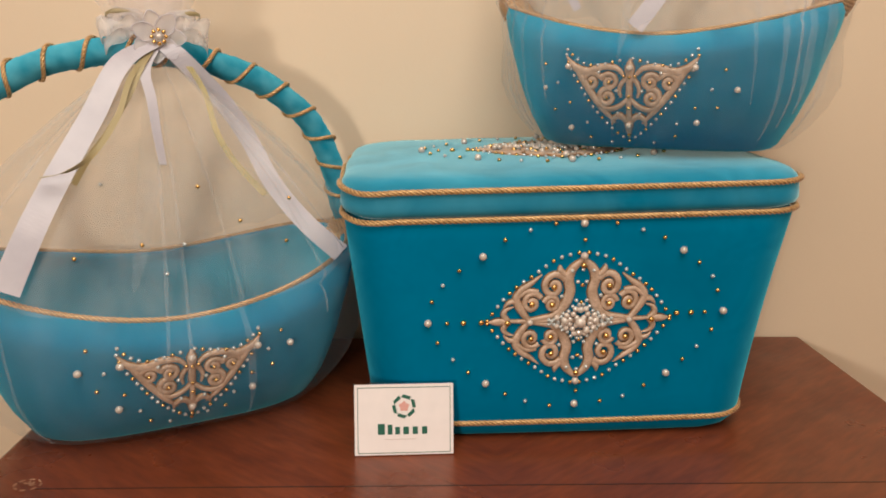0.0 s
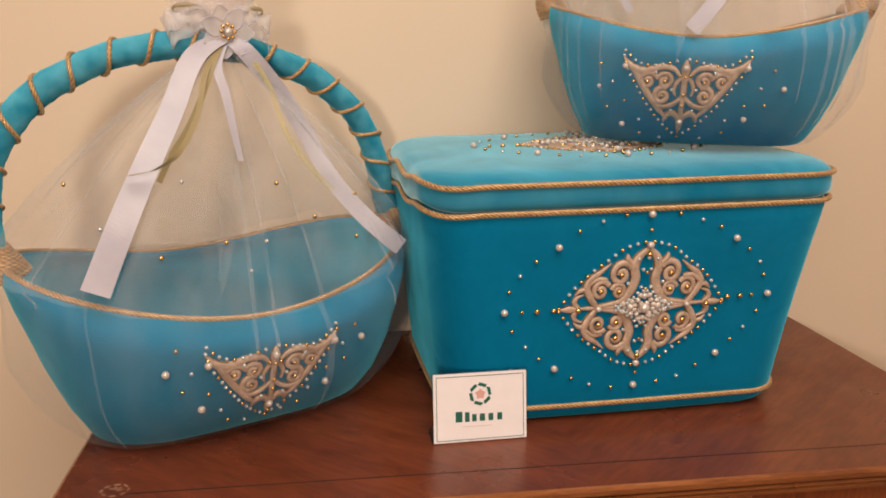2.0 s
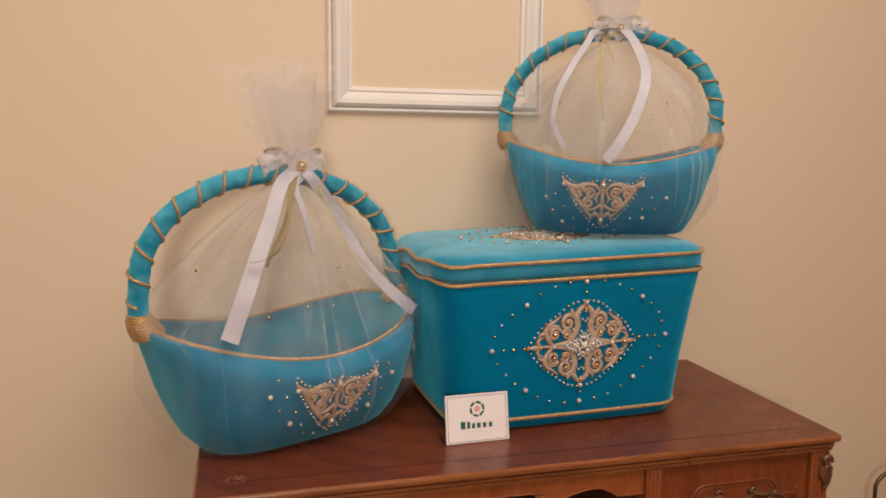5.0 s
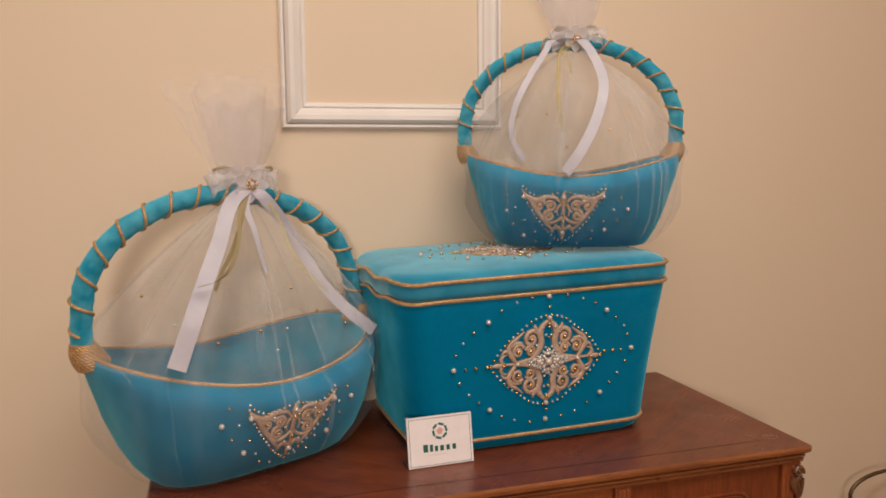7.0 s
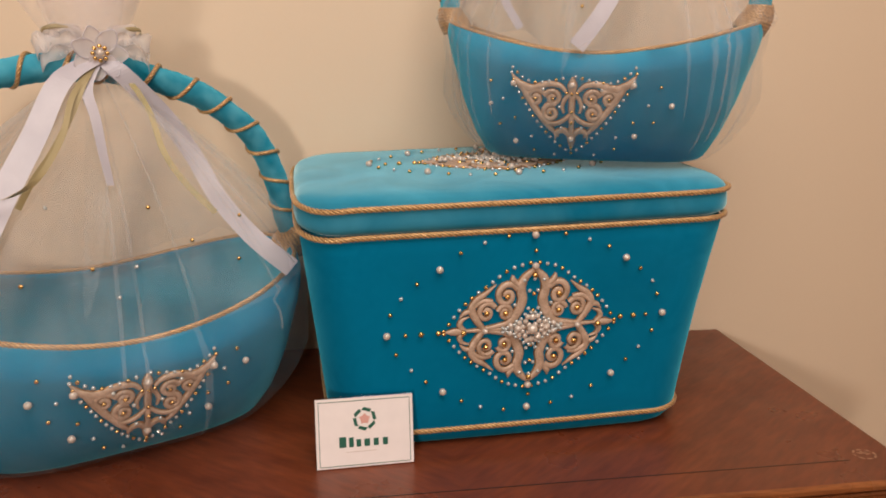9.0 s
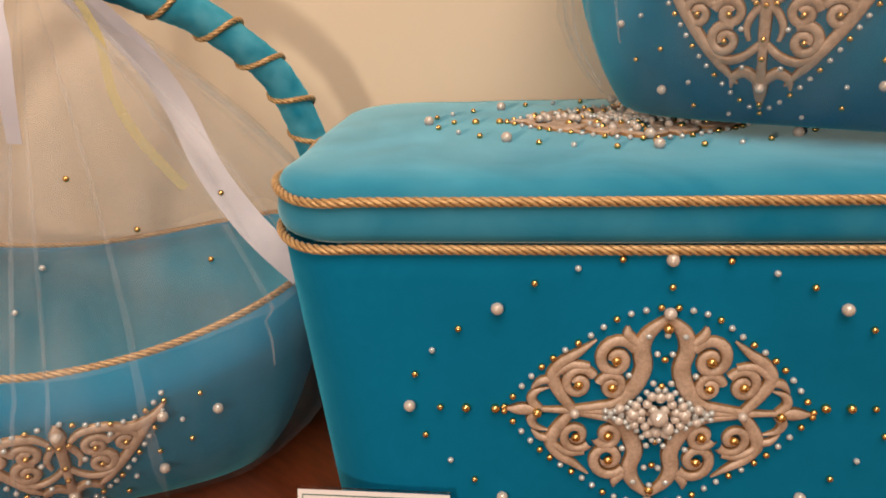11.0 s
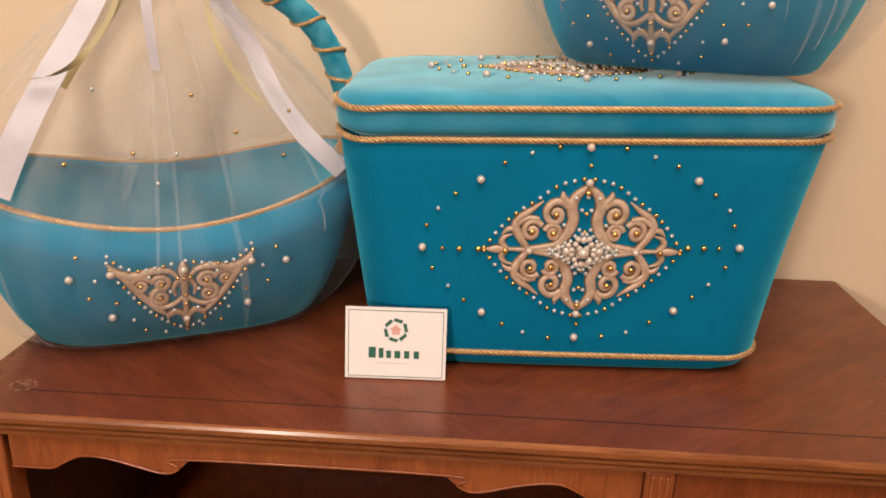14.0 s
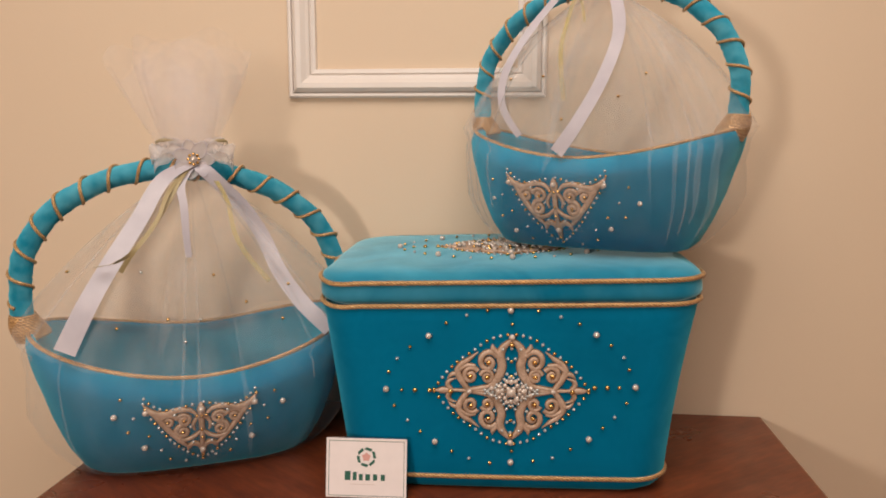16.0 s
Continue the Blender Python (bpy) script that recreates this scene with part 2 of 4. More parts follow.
def smooth_line(points, count, closed=False):
    """Catmull-Rom line through points of any width (also carries widths)."""
    p = np.array(points, float)
    n = len(p)
    spans = n if closed else n - 1
    out = []
    for t in np.linspace(0, spans, count, endpoint=not closed):
        i = min(int(t), spans - 1)
        f = t - i
        if closed:
            a, b, c, d = p[(i - 1) % n], p[i % n], p[(i + 1) % n], p[(i + 2) % n]
        else:
            a, b, c, d = p[max(i - 1, 0)], p[i], p[min(i + 1, n - 1)], p[min(i + 2, n - 1)]
        out.append(0.5 * (2 * b + (c - a) * f + (2 * a - 5 * b + 4 * c - d) * f * f + (3 * b - a - 3 * c + d) * f ** 3))
    return np.array(out)


def even(line, step, closed=False):
    """The line again at even steps."""
    p = np.array(line, float)
    if closed:
        p = np.vstack([p, p[:1]])
    d = np.concatenate([[0], np.cumsum(np.linalg.norm(np.diff(p, axis=0), axis=1))])
    count = max(4, int(round(d[-1] / step)))
    s = np.linspace(0, d[-1], count + (0 if closed else 1), endpoint=not closed)
    return np.stack([np.interp(s, d, p[:, i]) for i in range(p.shape[1])], 1)


def frames(p, closed=False):
    """Tangent and two cross directions along a line, without sudden turns."""
    if closed:
        t = np.roll(p, -1, 0) - np.roll(p, 1, 0)
    else:
        t = np.gradient(p, axis=0)
    t /= np.linalg.norm(t, axis=1)[:, None] + 1e-12
    first = np.array([0, 0, 1.0]) if abs(t[0][2]) < 0.9 else np.array([1.0, 0, 0])
    a = np.zeros_like(p)
    v = first - t[0] * np.dot(first, t[0])
    for i in range(len(p)):
        v = v - t[i] * np.dot(v, t[i])
        v /= np.linalg.norm(v) + 1e-12
        a[i] = v
    return t, a, np.cross(t, a)


def ring_faces(rows, cols, closed_rows=False, closed_cols=True):
    f = []
    for i in range(rows if closed_rows else rows - 1):
        for j in range(cols if closed_cols else cols - 1):
            i2, j2 = (i + 1) % rows, (j + 1) % cols
            f.append((i * cols + j, i * cols + j2, i2 * cols + j2, i2 * cols + j))
    return f


def tube(line, radius, sides=12, closed=False, wobble=None):
    p = np.array(line, float)
    _, a, b = frames(p, closed)
    r = np.full(len(p), radius) if np.isscalar(radius) else np.array(radius)
    verts = []
    for i in range(len(p)):
        for j in range(sides):
            th = 2 * math.pi * j / sides
            rr = r[i] * (1 + (wobble(i, th) if wobble else 0))
            verts.append(p[i] + rr * (math.cos(th) * a[i] + math.sin(th) * b[i]))
    faces = ring_faces(len(p), sides, closed)
    if not closed:
        faces += [tuple(range(sides))[::-1], tuple(range((len(p) - 1) * sides, len(p) * sides))]
    return verts, faces


def cord(line, radius, closed=False, pitch=0.0056, sides=28):
    """A cord of four twisted strands; pitch is the distance from strand to strand."""
    step = pitch / 6
    p = even(line, step, closed)
    turns = len(p) * step / pitch
    if closed:
        turns = round(turns)
    per = 2 * math.pi * turns / len(p)
    def groove(i, th):
        return abs(math.cos((4 * th - per * i) / 2))

    # strands meet in sharp grooves, whose shade is painted on as darker faces
    verts, faces = tube(p, radius, sides, closed, lambda i, th: 0.50 * groove(i, th) ** 0.7 - 0.36)
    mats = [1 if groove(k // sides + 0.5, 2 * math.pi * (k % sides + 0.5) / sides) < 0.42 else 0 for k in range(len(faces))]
    return verts, faces, mats


def super_xy(phi, a, b, e):
    c, s = math.cos(phi), math.sin(phi)
    return a * math.copysign(abs(c) ** (2 / e), c), b * math.copysign(abs(s) ** (2 / e), s)


def bead_mesh(name, radius, material, detail=2):
    bm = bmesh.new()
    bmesh.ops.create_icosphere(bm, subdivisions=detail, radius=radius)
    me = bpy.data.meshes.new(name)
    bm.to_mesh(me)
    bm.free()
    me.materials.append(material)
    me.polygons.foreach_set("use_smooth", [True] * len(me.polygons))
    return me


BEADS = {
    "P": ("pearl", 0.0040, bead_mesh("large_pearl", 0.0040, PEARL, 3)),
    "Q": ("pearl", 0.0058, bead_mesh("centre_pearl", 0.0058, PEARL, 3)),
    "p": ("pearl", 0.0033, bead_mesh("pearl", 0.0033, PEARL, 2)),
    "s": ("pearl", 0.0021, bead_mesh("small_pearl", 0.0021, PEARL_BLUE, 2)),
    "g": ("gold_bead", 0.0023, bead_mesh("gold_bead", 0.0023, GOLD, 2)),
    "G": ("gold_bead", 0.0032, bead_mesh("large_gold_bead", 0.0032, GOLD, 2)),
}


def bead(kind, place, parent):
    name, _, me = BEADS[kind]
    ob = new(name, me)
    ob.parent = parent
    ob.location = [float(x) for x in place]
    return ob


def spiral(cx, cy, r0, r1, a0, turns, w0, w1, count=26):
    out = []
    for i in range(count):
        f = i / (count - 1)
        r = r0 + (r1 - r0) * f ** 0.85
        a = radians(a0) + 2 * math.pi * turns * f
        out.append((cx + r * math.cos(a), cy + r * math.sin(a), w0 + (w1 - w0) * f))
    return out


def stroke_mesh(strokes, flips, place, height, lift, fat):
    """Half-round bands laid on a surface; place(u, v, h) gives the point h above it."""
    verts, faces, mats = [], [], []
    prof = [(-1.0, 0.0), (-0.84, 0.60), (-0.6, 0.88), (-0.25, 1.0), (0.25, 0.97), (0.6, 0.84), (0.84, 0.60), (1.0, 0.0)]
    for fx, fy in flips:
        for s in strokes:
            q = smooth_line(s, max(14, len(s) * 5)) if len(s) < 20 else np.array(s)
            t = np.gradient(q[:, :2], axis=0)
            t /= np.linalg.norm(t, axis=1)[:, None] + 1e-12
            nn = np.stack([-t[:, 1], t[:, 0]], 1)
            base = len(verts)
            for (u, v, w), n in zip(q, nn):
                w = max(w * fat, 0.0004)
                hh = height * min(1.0, 0.35 + w / 0.005)
                for a, h in prof:
                    verts.append(place((u + n[0] * a * w) * fx, (v + n[1] * a * w) * fy, lift + h * hh))
            cols = len(prof)
            for i in range(len(q) - 1):
                for j in range(cols - 1):
                    k = base + i * cols + j
                    f = (k, k + 1, k + cols + 1, k + cols)
                    faces.append(f if fx * fy > 0 else f[::-1])
                    mats.append(1 if j in (0, cols - 2) else 0)
    return verts, faces, mats


def carving(name, strokes, flips, place, parent, height=0.0040, fat=1.28, face=None, edge=None, split=True):
    """The bands as one part, and each rolled scroll as a piece of its own on it."""
    face, edge = face or CARVED, edge or PATINA
    v, f, m = stroke_mesh([s for s in strokes if len(s) < 20 or not split], flips, place, height, 0.0, fat)
    ob = finish(name, v, f, face, parent, mats=m, extra=(edge,))
    for s in strokes if split else ():
        for flip in flips if len(s) >= 20 else ():
            v, f, m = stroke_mesh([s], (flip,), place, height, 0.0, fat)
            finish("scroll", v, f, face, ob, mats=m, extra=(edge,))
    return ob


K, TALL = 1 / 5464.0, 1.17
DIAMOND = [[(x * K, y * K * TALL, w * K) for x, y, w in s] for s in (
    [(140, 25, 18), (92, 80, 26), (64, 150, 26), (76, 215, 25), (58, 268, 22), (4, 316, 12)],
    [(120, 55, 14), (160, 28, 14), (220, 16, 13), (290, 4, 14)],
    [(0, 0, 16), (150, 2, 12), (290, 0, 13), (400, 0, 9), (432, 0, 17), (480, 0, 20), (532, 0, 3)],
    [(296, 5, 15), (338, 56, 19), (368, 116, 21), (340, 166, 18), (284, 202, 13), (226, 244, 3)],
    [(366, 108, 12), (408, 102, 13), (440, 74, 3)],
    [(412, 4, 12), (440, 34, 15), (425, 64, 11), (380, 78, 3)],
    [(95, 235, 14), (124, 262, 16), (128, 292, 4)],
    [(246, 154, 12), (306, 160, 14), (362, 128, 14)],
    spiral(280, 95, 58, 12, 150, -1.35, 15, 12),
    spiral(165, 88, 47, 12, 15, 1.35, 14, 12),
    spiral(158, 180, 72, 13, 150, -1.4, 18, 13))]
FOUR = ((1, 1), (-1, 1), (1, -1), (-1, -1))
# beads of the open oval round the diamond, in millimetres from its centre
RING = [(-2, 107, "P"), (31, 106, "g"), (58, 98, "s"), (81, 89, "g"), (102, 75, "P"), (121, 61, "g"), (138, 45, "s"), (146, 29, "g"), (156, 6, "P"), (147, -16, "g"), (134, -36, "s"),
        (120, -51, "g"), (103, -67, "P"), (80, -82, "g"), (57, -95, "s"), (31, -100, "g"), (1, -102, "P"), (-27, -104, "g"), (-55, -98, "s"), (-78, -88, "g"), (-100, -74, "P"),
        (-119, -60, "g"), (-135, -44, "s"), (-151, -23, "g"), (-160, 1, "P"), (-155, 25, "g"), (-143, 43, "s"), (-126, 59, "g"), (-102, 74, "P"), (-80, 91, "g"), (-55, 101, "s"), (-30, 107, "g")]
ARMS = [(-140, 0, "g"), (-123, 0, "G"), (-104, 0, "G"), (105, 5, "G"), (121, 5, "G"), (136, 5, "g"), (2, -86, "g"), (0, 89, "g")]


def diamond_beads(place, parent, chest):
    """Beads of the diamond: outline, scroll eyes and a heap in the middle; then the open oval round it."""
    edge = even(smooth_line([(536 * K, 8 * K), (470 * K, 88 * K), (380 * K, 175 * K), (250 * K, 258 * K), (150 * K, 322 * K), (28 * K, 352 * K)], 60), 0.0086) * np.array((1, TALL))
    for fx, fy in FOUR:
        for i, (u, v) in enumerate(edge):
            kind = "sgs"[i % 3] if i % 5 else "g"
            bead(kind, place(u * fx, v * fy, 0.0018), parent)
        for u, v, kind in ((280, 95, "G"), (165, 88, "G"), (158, 180, "G"), (25, 205, "s"), (60, 262, "s"), (112, 132, "s")):
            bead(kind, place(u * K * fx, v * K * TALL * fy, 0.0035), parent)
        for u, v, kind in ((60, 12, "p"), (95, 10, "p"), (128, 4, "s"), (150, 14, "s"), (110, 26, "s"), (80, 34, "p"), (42, 40, "p"), (30, 66, "p"), (165, 4, "s"), (20, 20, "p"), (70, 55, "s"), (48, 80, "s"), (100, 44, "s"), (135, 22, "p"), (12, 90, "s"), (182, 12, "s"), (30, 112, "s")):
            bead(kind, place(u * K * fx, v * K * TALL * fy, 0.0055), parent)
    for fy in (1, -1):
        for v, kind in ((62, "P"), (100, "g"), (190, "g"), (270, "s"), (290, "G"), (338, "P")):
            bead(kind, place(0, v * K * TALL * fy, 0.0045), parent)
    bead("Q", place(0, 0, 0.008), parent)
    for u, v in ((-88, 6), (88, 6), (38, -56)):
        bead("P", place(u * K, v * K, 0.0062), parent)
    for fx in (1, -1):
        bead("p", place(0.0530 * fx, 0, 0.0055), parent)
        bead("G", place(0.0770 * fx, 0, 0.0055), parent)
    for u, v, kind in RING + ARMS:
        bead(kind, place(u / 1000, v / 1000, 0.003 if kind == "P" else 0.0018), chest)


# ---- the room ----
WALL_Y = 1.195


def slab(name, lo, hi, material):
    ob = part(name, box(lo, hi, 0), material, None)
    return tagged(ob, kind="structure")


tagged(slab("wall_north", (-2.4, WALL_Y, 0), (2.2, WALL_Y + 0.15, 2.75), WALL), "plain cream painted wall behind the desk", "wall")
tagged(slab("wall_south", (-2.4, -3.15, 0), (2.2, -3.0, 2.75), WALL), "plain cream painted wall", "wall")
tagged(slab("wall_west", (-2.55, -3.15, 0), (-2.4, WALL_Y + 0.15, 2.75), WALL), "plain cream painted wall", "wall")
tagged(slab("wall_east", (2.2, -3.15, 0), (2.35, WALL_Y + 0.15, 2.75), WALL), "plain cream painted wall", "wall")
tagged(slab("floor", (-2.55, -3.15, -0.1), (2.35, WALL_Y + 0.15, 0), FLOOR), "brown wooden floor", "floor")
tagged(slab("ceiling", (-2.55, -3.15, 2.75), (2.35, WALL_Y + 0.15, 2.85), CEILING), "white ceiling", "ceiling")


def panel_moulding(x0, x1, z0, z1):
    """A mitred rectangle of white moulding, stepped in profile; the outer edges are given."""
    prof = [(0.0, 0.0), (0.0, 0.009), (0.003, 0.012), (0.007, 0.0115), (0.0085, 0.006), (0.010, 0.013), (0.016, 0.0185), (0.024, 0.0175),
            (0.031, 0.012), (0.036, 0.0095), (0.0375, 0.005), (0.040, 0.008), (0.046, 0.0065), (0.0475, 0.0)]
    verts, faces = [], []
    for d, h in prof:
        for x, z in ((x0 + d, z0 + d), (x1 - d, z0 + d), (x1 - d, z1 - d), (x0 + d, z1 - d)):
            verts.append((x, WALL_Y - h, z))
    for i in range(len(prof) - 1):
        for j in range(4):
            faces.append((i * 4 + j, i * 4 + (j + 1) % 4, i * 4 + 4 + (j + 1) % 4, i * 4 + 4 + j))
    ob = finish("trim", verts, faces, TRIM, smooth=False)
    return tagged(ob, "white painted rectangular panel moulding on the wall", "moulding", kind="structure")


panel_moulding(-0.174, 0.252, 1.307, 2.25)


# ---- the desk ----
DX0, DX1, DY0, DY1, DZ = -0.406, 0.621, 0.730, 1.191, 0.78


def desk():
    d = tagged(new("desk"), "reddish-brown lacquered wooden desk with carved front", "desk")
    d.location = (0, 0, 0)
    # the moulded top: rings from the upper face downwards
    rings = [(0.004, 0.0), (0.0012, -0.0012), (0.0, -0.004), (0.0005, -0.009), (0.003, -0.0115), (0.010, -0.0125), (0.0105, -0.0145), (0.007, -0.016),
             (0.0065, -0.019), (0.0105, -0.0205), (0.011, -0.022), (0.008, -0.0235), (0.009, -0.0275), (0.014, -0.030)]
    verts, faces, mats = [], [], []
    for inset, z in rings:
        a0, a1, b0, b1 = DX0 + inset, DX1 - inset, DY0 + inset, DY1 - inset * 0.1
        c = 0.006
        verts += [(a0 + c, b0, DZ + z), (a1 - c, b0, DZ + z), (a1, b0 + c, DZ + z), (a1, b1, DZ + z), (a0, b1, DZ + z), (a0, b0 + c, DZ + z)]
    for i in range(len(rings) - 1):
        for j in range(6):
            faces.append((i * 6 + j, i * 6 + 6 + j, i * 6 + 6 + (j + 1) % 6, i * 6 + (j + 1) % 6))
            mats.append(1)
    faces.append((0, 1, 2, 3, 4, 5))
    mats.append(0)
    faces.append(tuple(range(len(verts) - 6, len(verts)))[::-1])
    mats.append(1)
    top = finish("top", verts, faces, TOP_WOOD, d, "glossy veneered top with moulded edge", smooth=False, mats=mats, extra=(EDGE_WOOD,))
    # inlaid line, and marquetry in the corners
    part("inlay_line", box((DX0 + 0.068, DY0 + 0.0460, DZ - 0.001), (DX1 - 0.066, DY0 + 0.0474, DZ + 0.0003), 0), INLAY, top, "thin dark inlaid line")
    rnd = random.Random(4)
    for cx, cy in ((DX0 + 0.057, DY0 + 0.054), (DX1 - 0.040, DY0 + 0.056)):
        bm = bmesh.new()
        for k in range(12):
            a, r = k * math.pi / 4, (0.0098 if k < 8 else 0.0040)
            px, py = cx + r * math.cos(a) * 1.25, cy + r * math.sin(a)
            a += 1.57 if k < 8 else 0.4
            ring = [bm.verts.new((px + s * (0.0036 * math.cos(q) * math.cos(a) - 0.0015 * math.sin(q) * math.sin(a)),
                                  py + s * (0.0036 * math.cos(q) * math.sin(a) + 0.0015 * math.sin(q) * math.cos(a)), DZ + 0.0003))
                    for q in [2 * math.pi * i / 8 for i in range(8)] for s in (rnd.uniform(0.8, 1.2),)]
            bm.faces.new(ring)
        part("marquetry", bm, INLAY_PALE, top, "small inlaid flower in paler wood")
    # carcass: end panels, divider, back, shelf
    f = DY0 + 0.014
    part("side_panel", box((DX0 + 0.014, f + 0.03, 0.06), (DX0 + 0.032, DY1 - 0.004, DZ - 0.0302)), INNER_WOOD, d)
    part("side_panel", box((DX1 - 0.034, f + 0.03, 0.06), (DX1 - 0.016, DY1 - 0.004, DZ - 0.0302)), FRONT_WOOD, d)
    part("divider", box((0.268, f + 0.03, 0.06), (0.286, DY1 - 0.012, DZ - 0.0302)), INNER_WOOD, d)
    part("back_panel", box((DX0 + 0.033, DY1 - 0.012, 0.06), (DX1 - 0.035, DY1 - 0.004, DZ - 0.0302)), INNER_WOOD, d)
    part("shelf", box((DX0 + 0.033, f + 0.035, 0.432), (0.267, DY1 - 0.013, 0.452)), DOOR_WOOD, d)
    part("bottom", box((DX0 + 0.033, f + 0.035, 0.06), (0.267, DY1 - 0.013, 0.08)), DOOR_WOOD, d)
    # front posts with a fluted face
    for x0, x1 in ((DX0 + 0.011, DX0 + 0.052), (0.268, 0.296), (DX1 - 0.047, DX1 - 0.012)):
        bm = box((x0, f, 0.0), (x1, f + 0.03, DZ - 0.0302), 0.003)
        n = 3
        for i in range(n):
            cx = x0 + (x1 - x0) * (i + 1) / (n + 1)
            sub = box((cx - 0.0022, f - 0.0025, 0.05), (cx + 0.0022, f + 0.004, DZ - 0.034), 0.002, 2)
            me = bpy.data.meshes.new("rib")
            sub.to_mesh(me)
            sub.free()
            bm.from_mesh(me)
            bpy.data.meshes.remove(me)
        part("post", bm, FRONT_WOOD, d, "fluted wooden post", smooth=False)
    # carved corbels at the outer posts: a volute over a hanging leaf
    for cx, sx in ((DX0 + 0.022, 1), (DX1 - 0.022, -1)):
        def on_post(u, v, h, cx=cx, sx=sx):
            return (cx + sx * u * 0.85, f - h, 0.708 + v * 0.85)
        strokes = [spiral(0, 0.032, 0.011, 0.002, 200, -1.4, 0.005, 0.003), [(-0.006, 0.026, 0.004), (0.004, 0.010, 0.007), (-0.002, -0.010, 0.006), (0.003, -0.03, 0.002)],
                   [(0.008, 0.022, 0.004), (0.010, 0.006, 0.005), (0.005, -0.012, 0.003)], [(-0.009, 0.018, 0.004), (-0.008, 0.0, 0.004), (-0.004, -0.02, 0.002)]]
        ob = carving("corbel", strokes, ((1, 1),), on_post, d, 0.009, 1.15, CARVE_WOOD, CARVE_WOOD)
        ob["label"] = "dark carved scroll corbel"
    # scalloped apron over the kneehole
    low = [(-0.350, 0.708), (-0.312, 0.708), (-0.300, 0.7135), (-0.281, 0.7235), (-0.262, 0.7245), (-0.238, 0.720), (-0.205, 0.711), (-0.190, 0.7105), (-0.180, 0.7165), (-0.170, 0.727),
           (0.081, 0.727), (0.092, 0.7165), (0.103, 0.7105), (0.118, 0.711), (0.150, 0.720), (0.176, 0.7245), (0.195, 0.7235), (0.214, 0.7135), (0.226, 0.708), (0.267, 0.708)]
    bm = bmesh.new()
    for y in (f + 0.006, f + 0.024):
        up = [bm.verts.new((x, y, DZ - 0.0305)) for x, _ in low]
        dn = [bm.verts.new((x, y, z)) for x, z in low]
        for i in range(len(low) - 1):
            bm.faces.new((up[i], up[i + 1], dn[i + 1], dn[i]))
    bm.verts.ensure_lookup_table()
    n = len(low)
    for i in range(n - 1):
        bm.faces.new((bm.verts[n + i], bm.verts[n + i + 1], bm.verts[3 * n + i + 1], bm.verts[3 * n + i]))
    part("apron", bm, FRONT_WOOD, d, "scalloped wooden apron")
    lip = [(x, f + 0.005, z + 0.0015) for x, z in low]
    v, fc = tube(even(smooth_line(lip, 160), 0.003), 0.0013, 8)
    finish("apron_bead", v, fc, FRONT_WOOD, d)
    # door: frame, arched sunken panel, carved garland
    dx0, dx1, dz0, dz1 = 0.298, DX1 - 0.049, 0.09, DZ - 0.033
    door = part("door", box((dx0, f + 0.008, dz0), (dx1, f + 0.028, dz1), 0.002), DOOR_WOOD, d, "polished cabinet door")
    half = [(dx0 + 0.020, 0.18), (dx0 + 0.020, 0.45), (dx0 + 0.020, 0.672), (dx0 + 0.022, 0.678), (dx0 + 0.028, 0.680), (dx0 + 0.046, 0.680), (dx0 + 0.053, 0.683), (dx0 + 0.058, 0.690),
            (dx0 + 0.063, 0.700), (dx0 + 0.072, 0.707), (dx0 + 0.085, 0.709), (dx0 + 0.110, 0.709)]
    arch = half + [(dx0 + dx1 - x, z) for x, z in half[::-1]]
    for name, off, r in (("panel_bead", 0.0, 0.0026), ("panel_step", 0.0055, 0.0014)):
        v, fc = tube(even(smooth_line([(x + (off if x < (dx0 + dx1) / 2 else -off), f + 0.0075, z - off) for x, z in arch], 200), 0.003), r, 8)
        finish(name, v, fc, DOOR_WOOD, door)
    mid = (dx0 + dx1) / 2

    def on_door(u, v, h):
        return (mid + u, f + 0.008 - h, v)
    strokes = [[(0.100, 0.30, 0.004), (0.103, 0.45, 0.004), (0.100, 0.57, 0.005), (0.104, 0.63, 0.006), (0.098, 0.665, 0.007), (0.080, 0.682, 0.006), (0.055, 0.684, 0.005), (0.030, 0.690, 0.004)],
               spiral(0.033, 0.693, 0.008, 0.002, 250, -1.2, 0.005, 0.003), spiral(0.092, 0.655, 0.011, 0.002, 60, -1.2, 0.005, 0.003),
               [(0.028, 0.686, 0.004), (0.018, 0.676, 0.005), (0.008, 0.671, 0.004), (0.0, 0.672, 0.004)],
               [(0.075, 0.690, 0.003), (0.06, 0.676, 0.004), (0.045, 0.678, 0.002)], [(0.098, 0.64, 0.004), (0.090, 0.61, 0.004), (0.094, 0.58, 0.002)]]
    ob = carving("garland", strokes, ((1, 1), (-1, 1)), on_door, door, 0.008, 0.72, CARVE_WOOD, CARVE_WOOD, False)
    ob["label"] = "dark carved scroll garland"
    return d


desk()


def box_file():
    b = tagged(new("storage_box"), "dark blue glossy box lying on the desk's inner shelf", "box")
    b.location = (0.02, 1.105, 0.4524)
    part("body", box((-0.22, 0.02, 0), (0.26, 0.07, 0.040), 0.004), DARK_BLUE, b)
    part("lid", box((-0.223, 0.017, 0.041), (0.263, 0.072, 0.054), 0.004), DARK_BLUE, b)
    part("label_strip", box((0.0, 0.0186, 0.008), (0.05, 0.0194, 0.038), 0), shader("grey_label", (0.055, 0.058, 0.075), 0.35), b)
    return b


box_file()


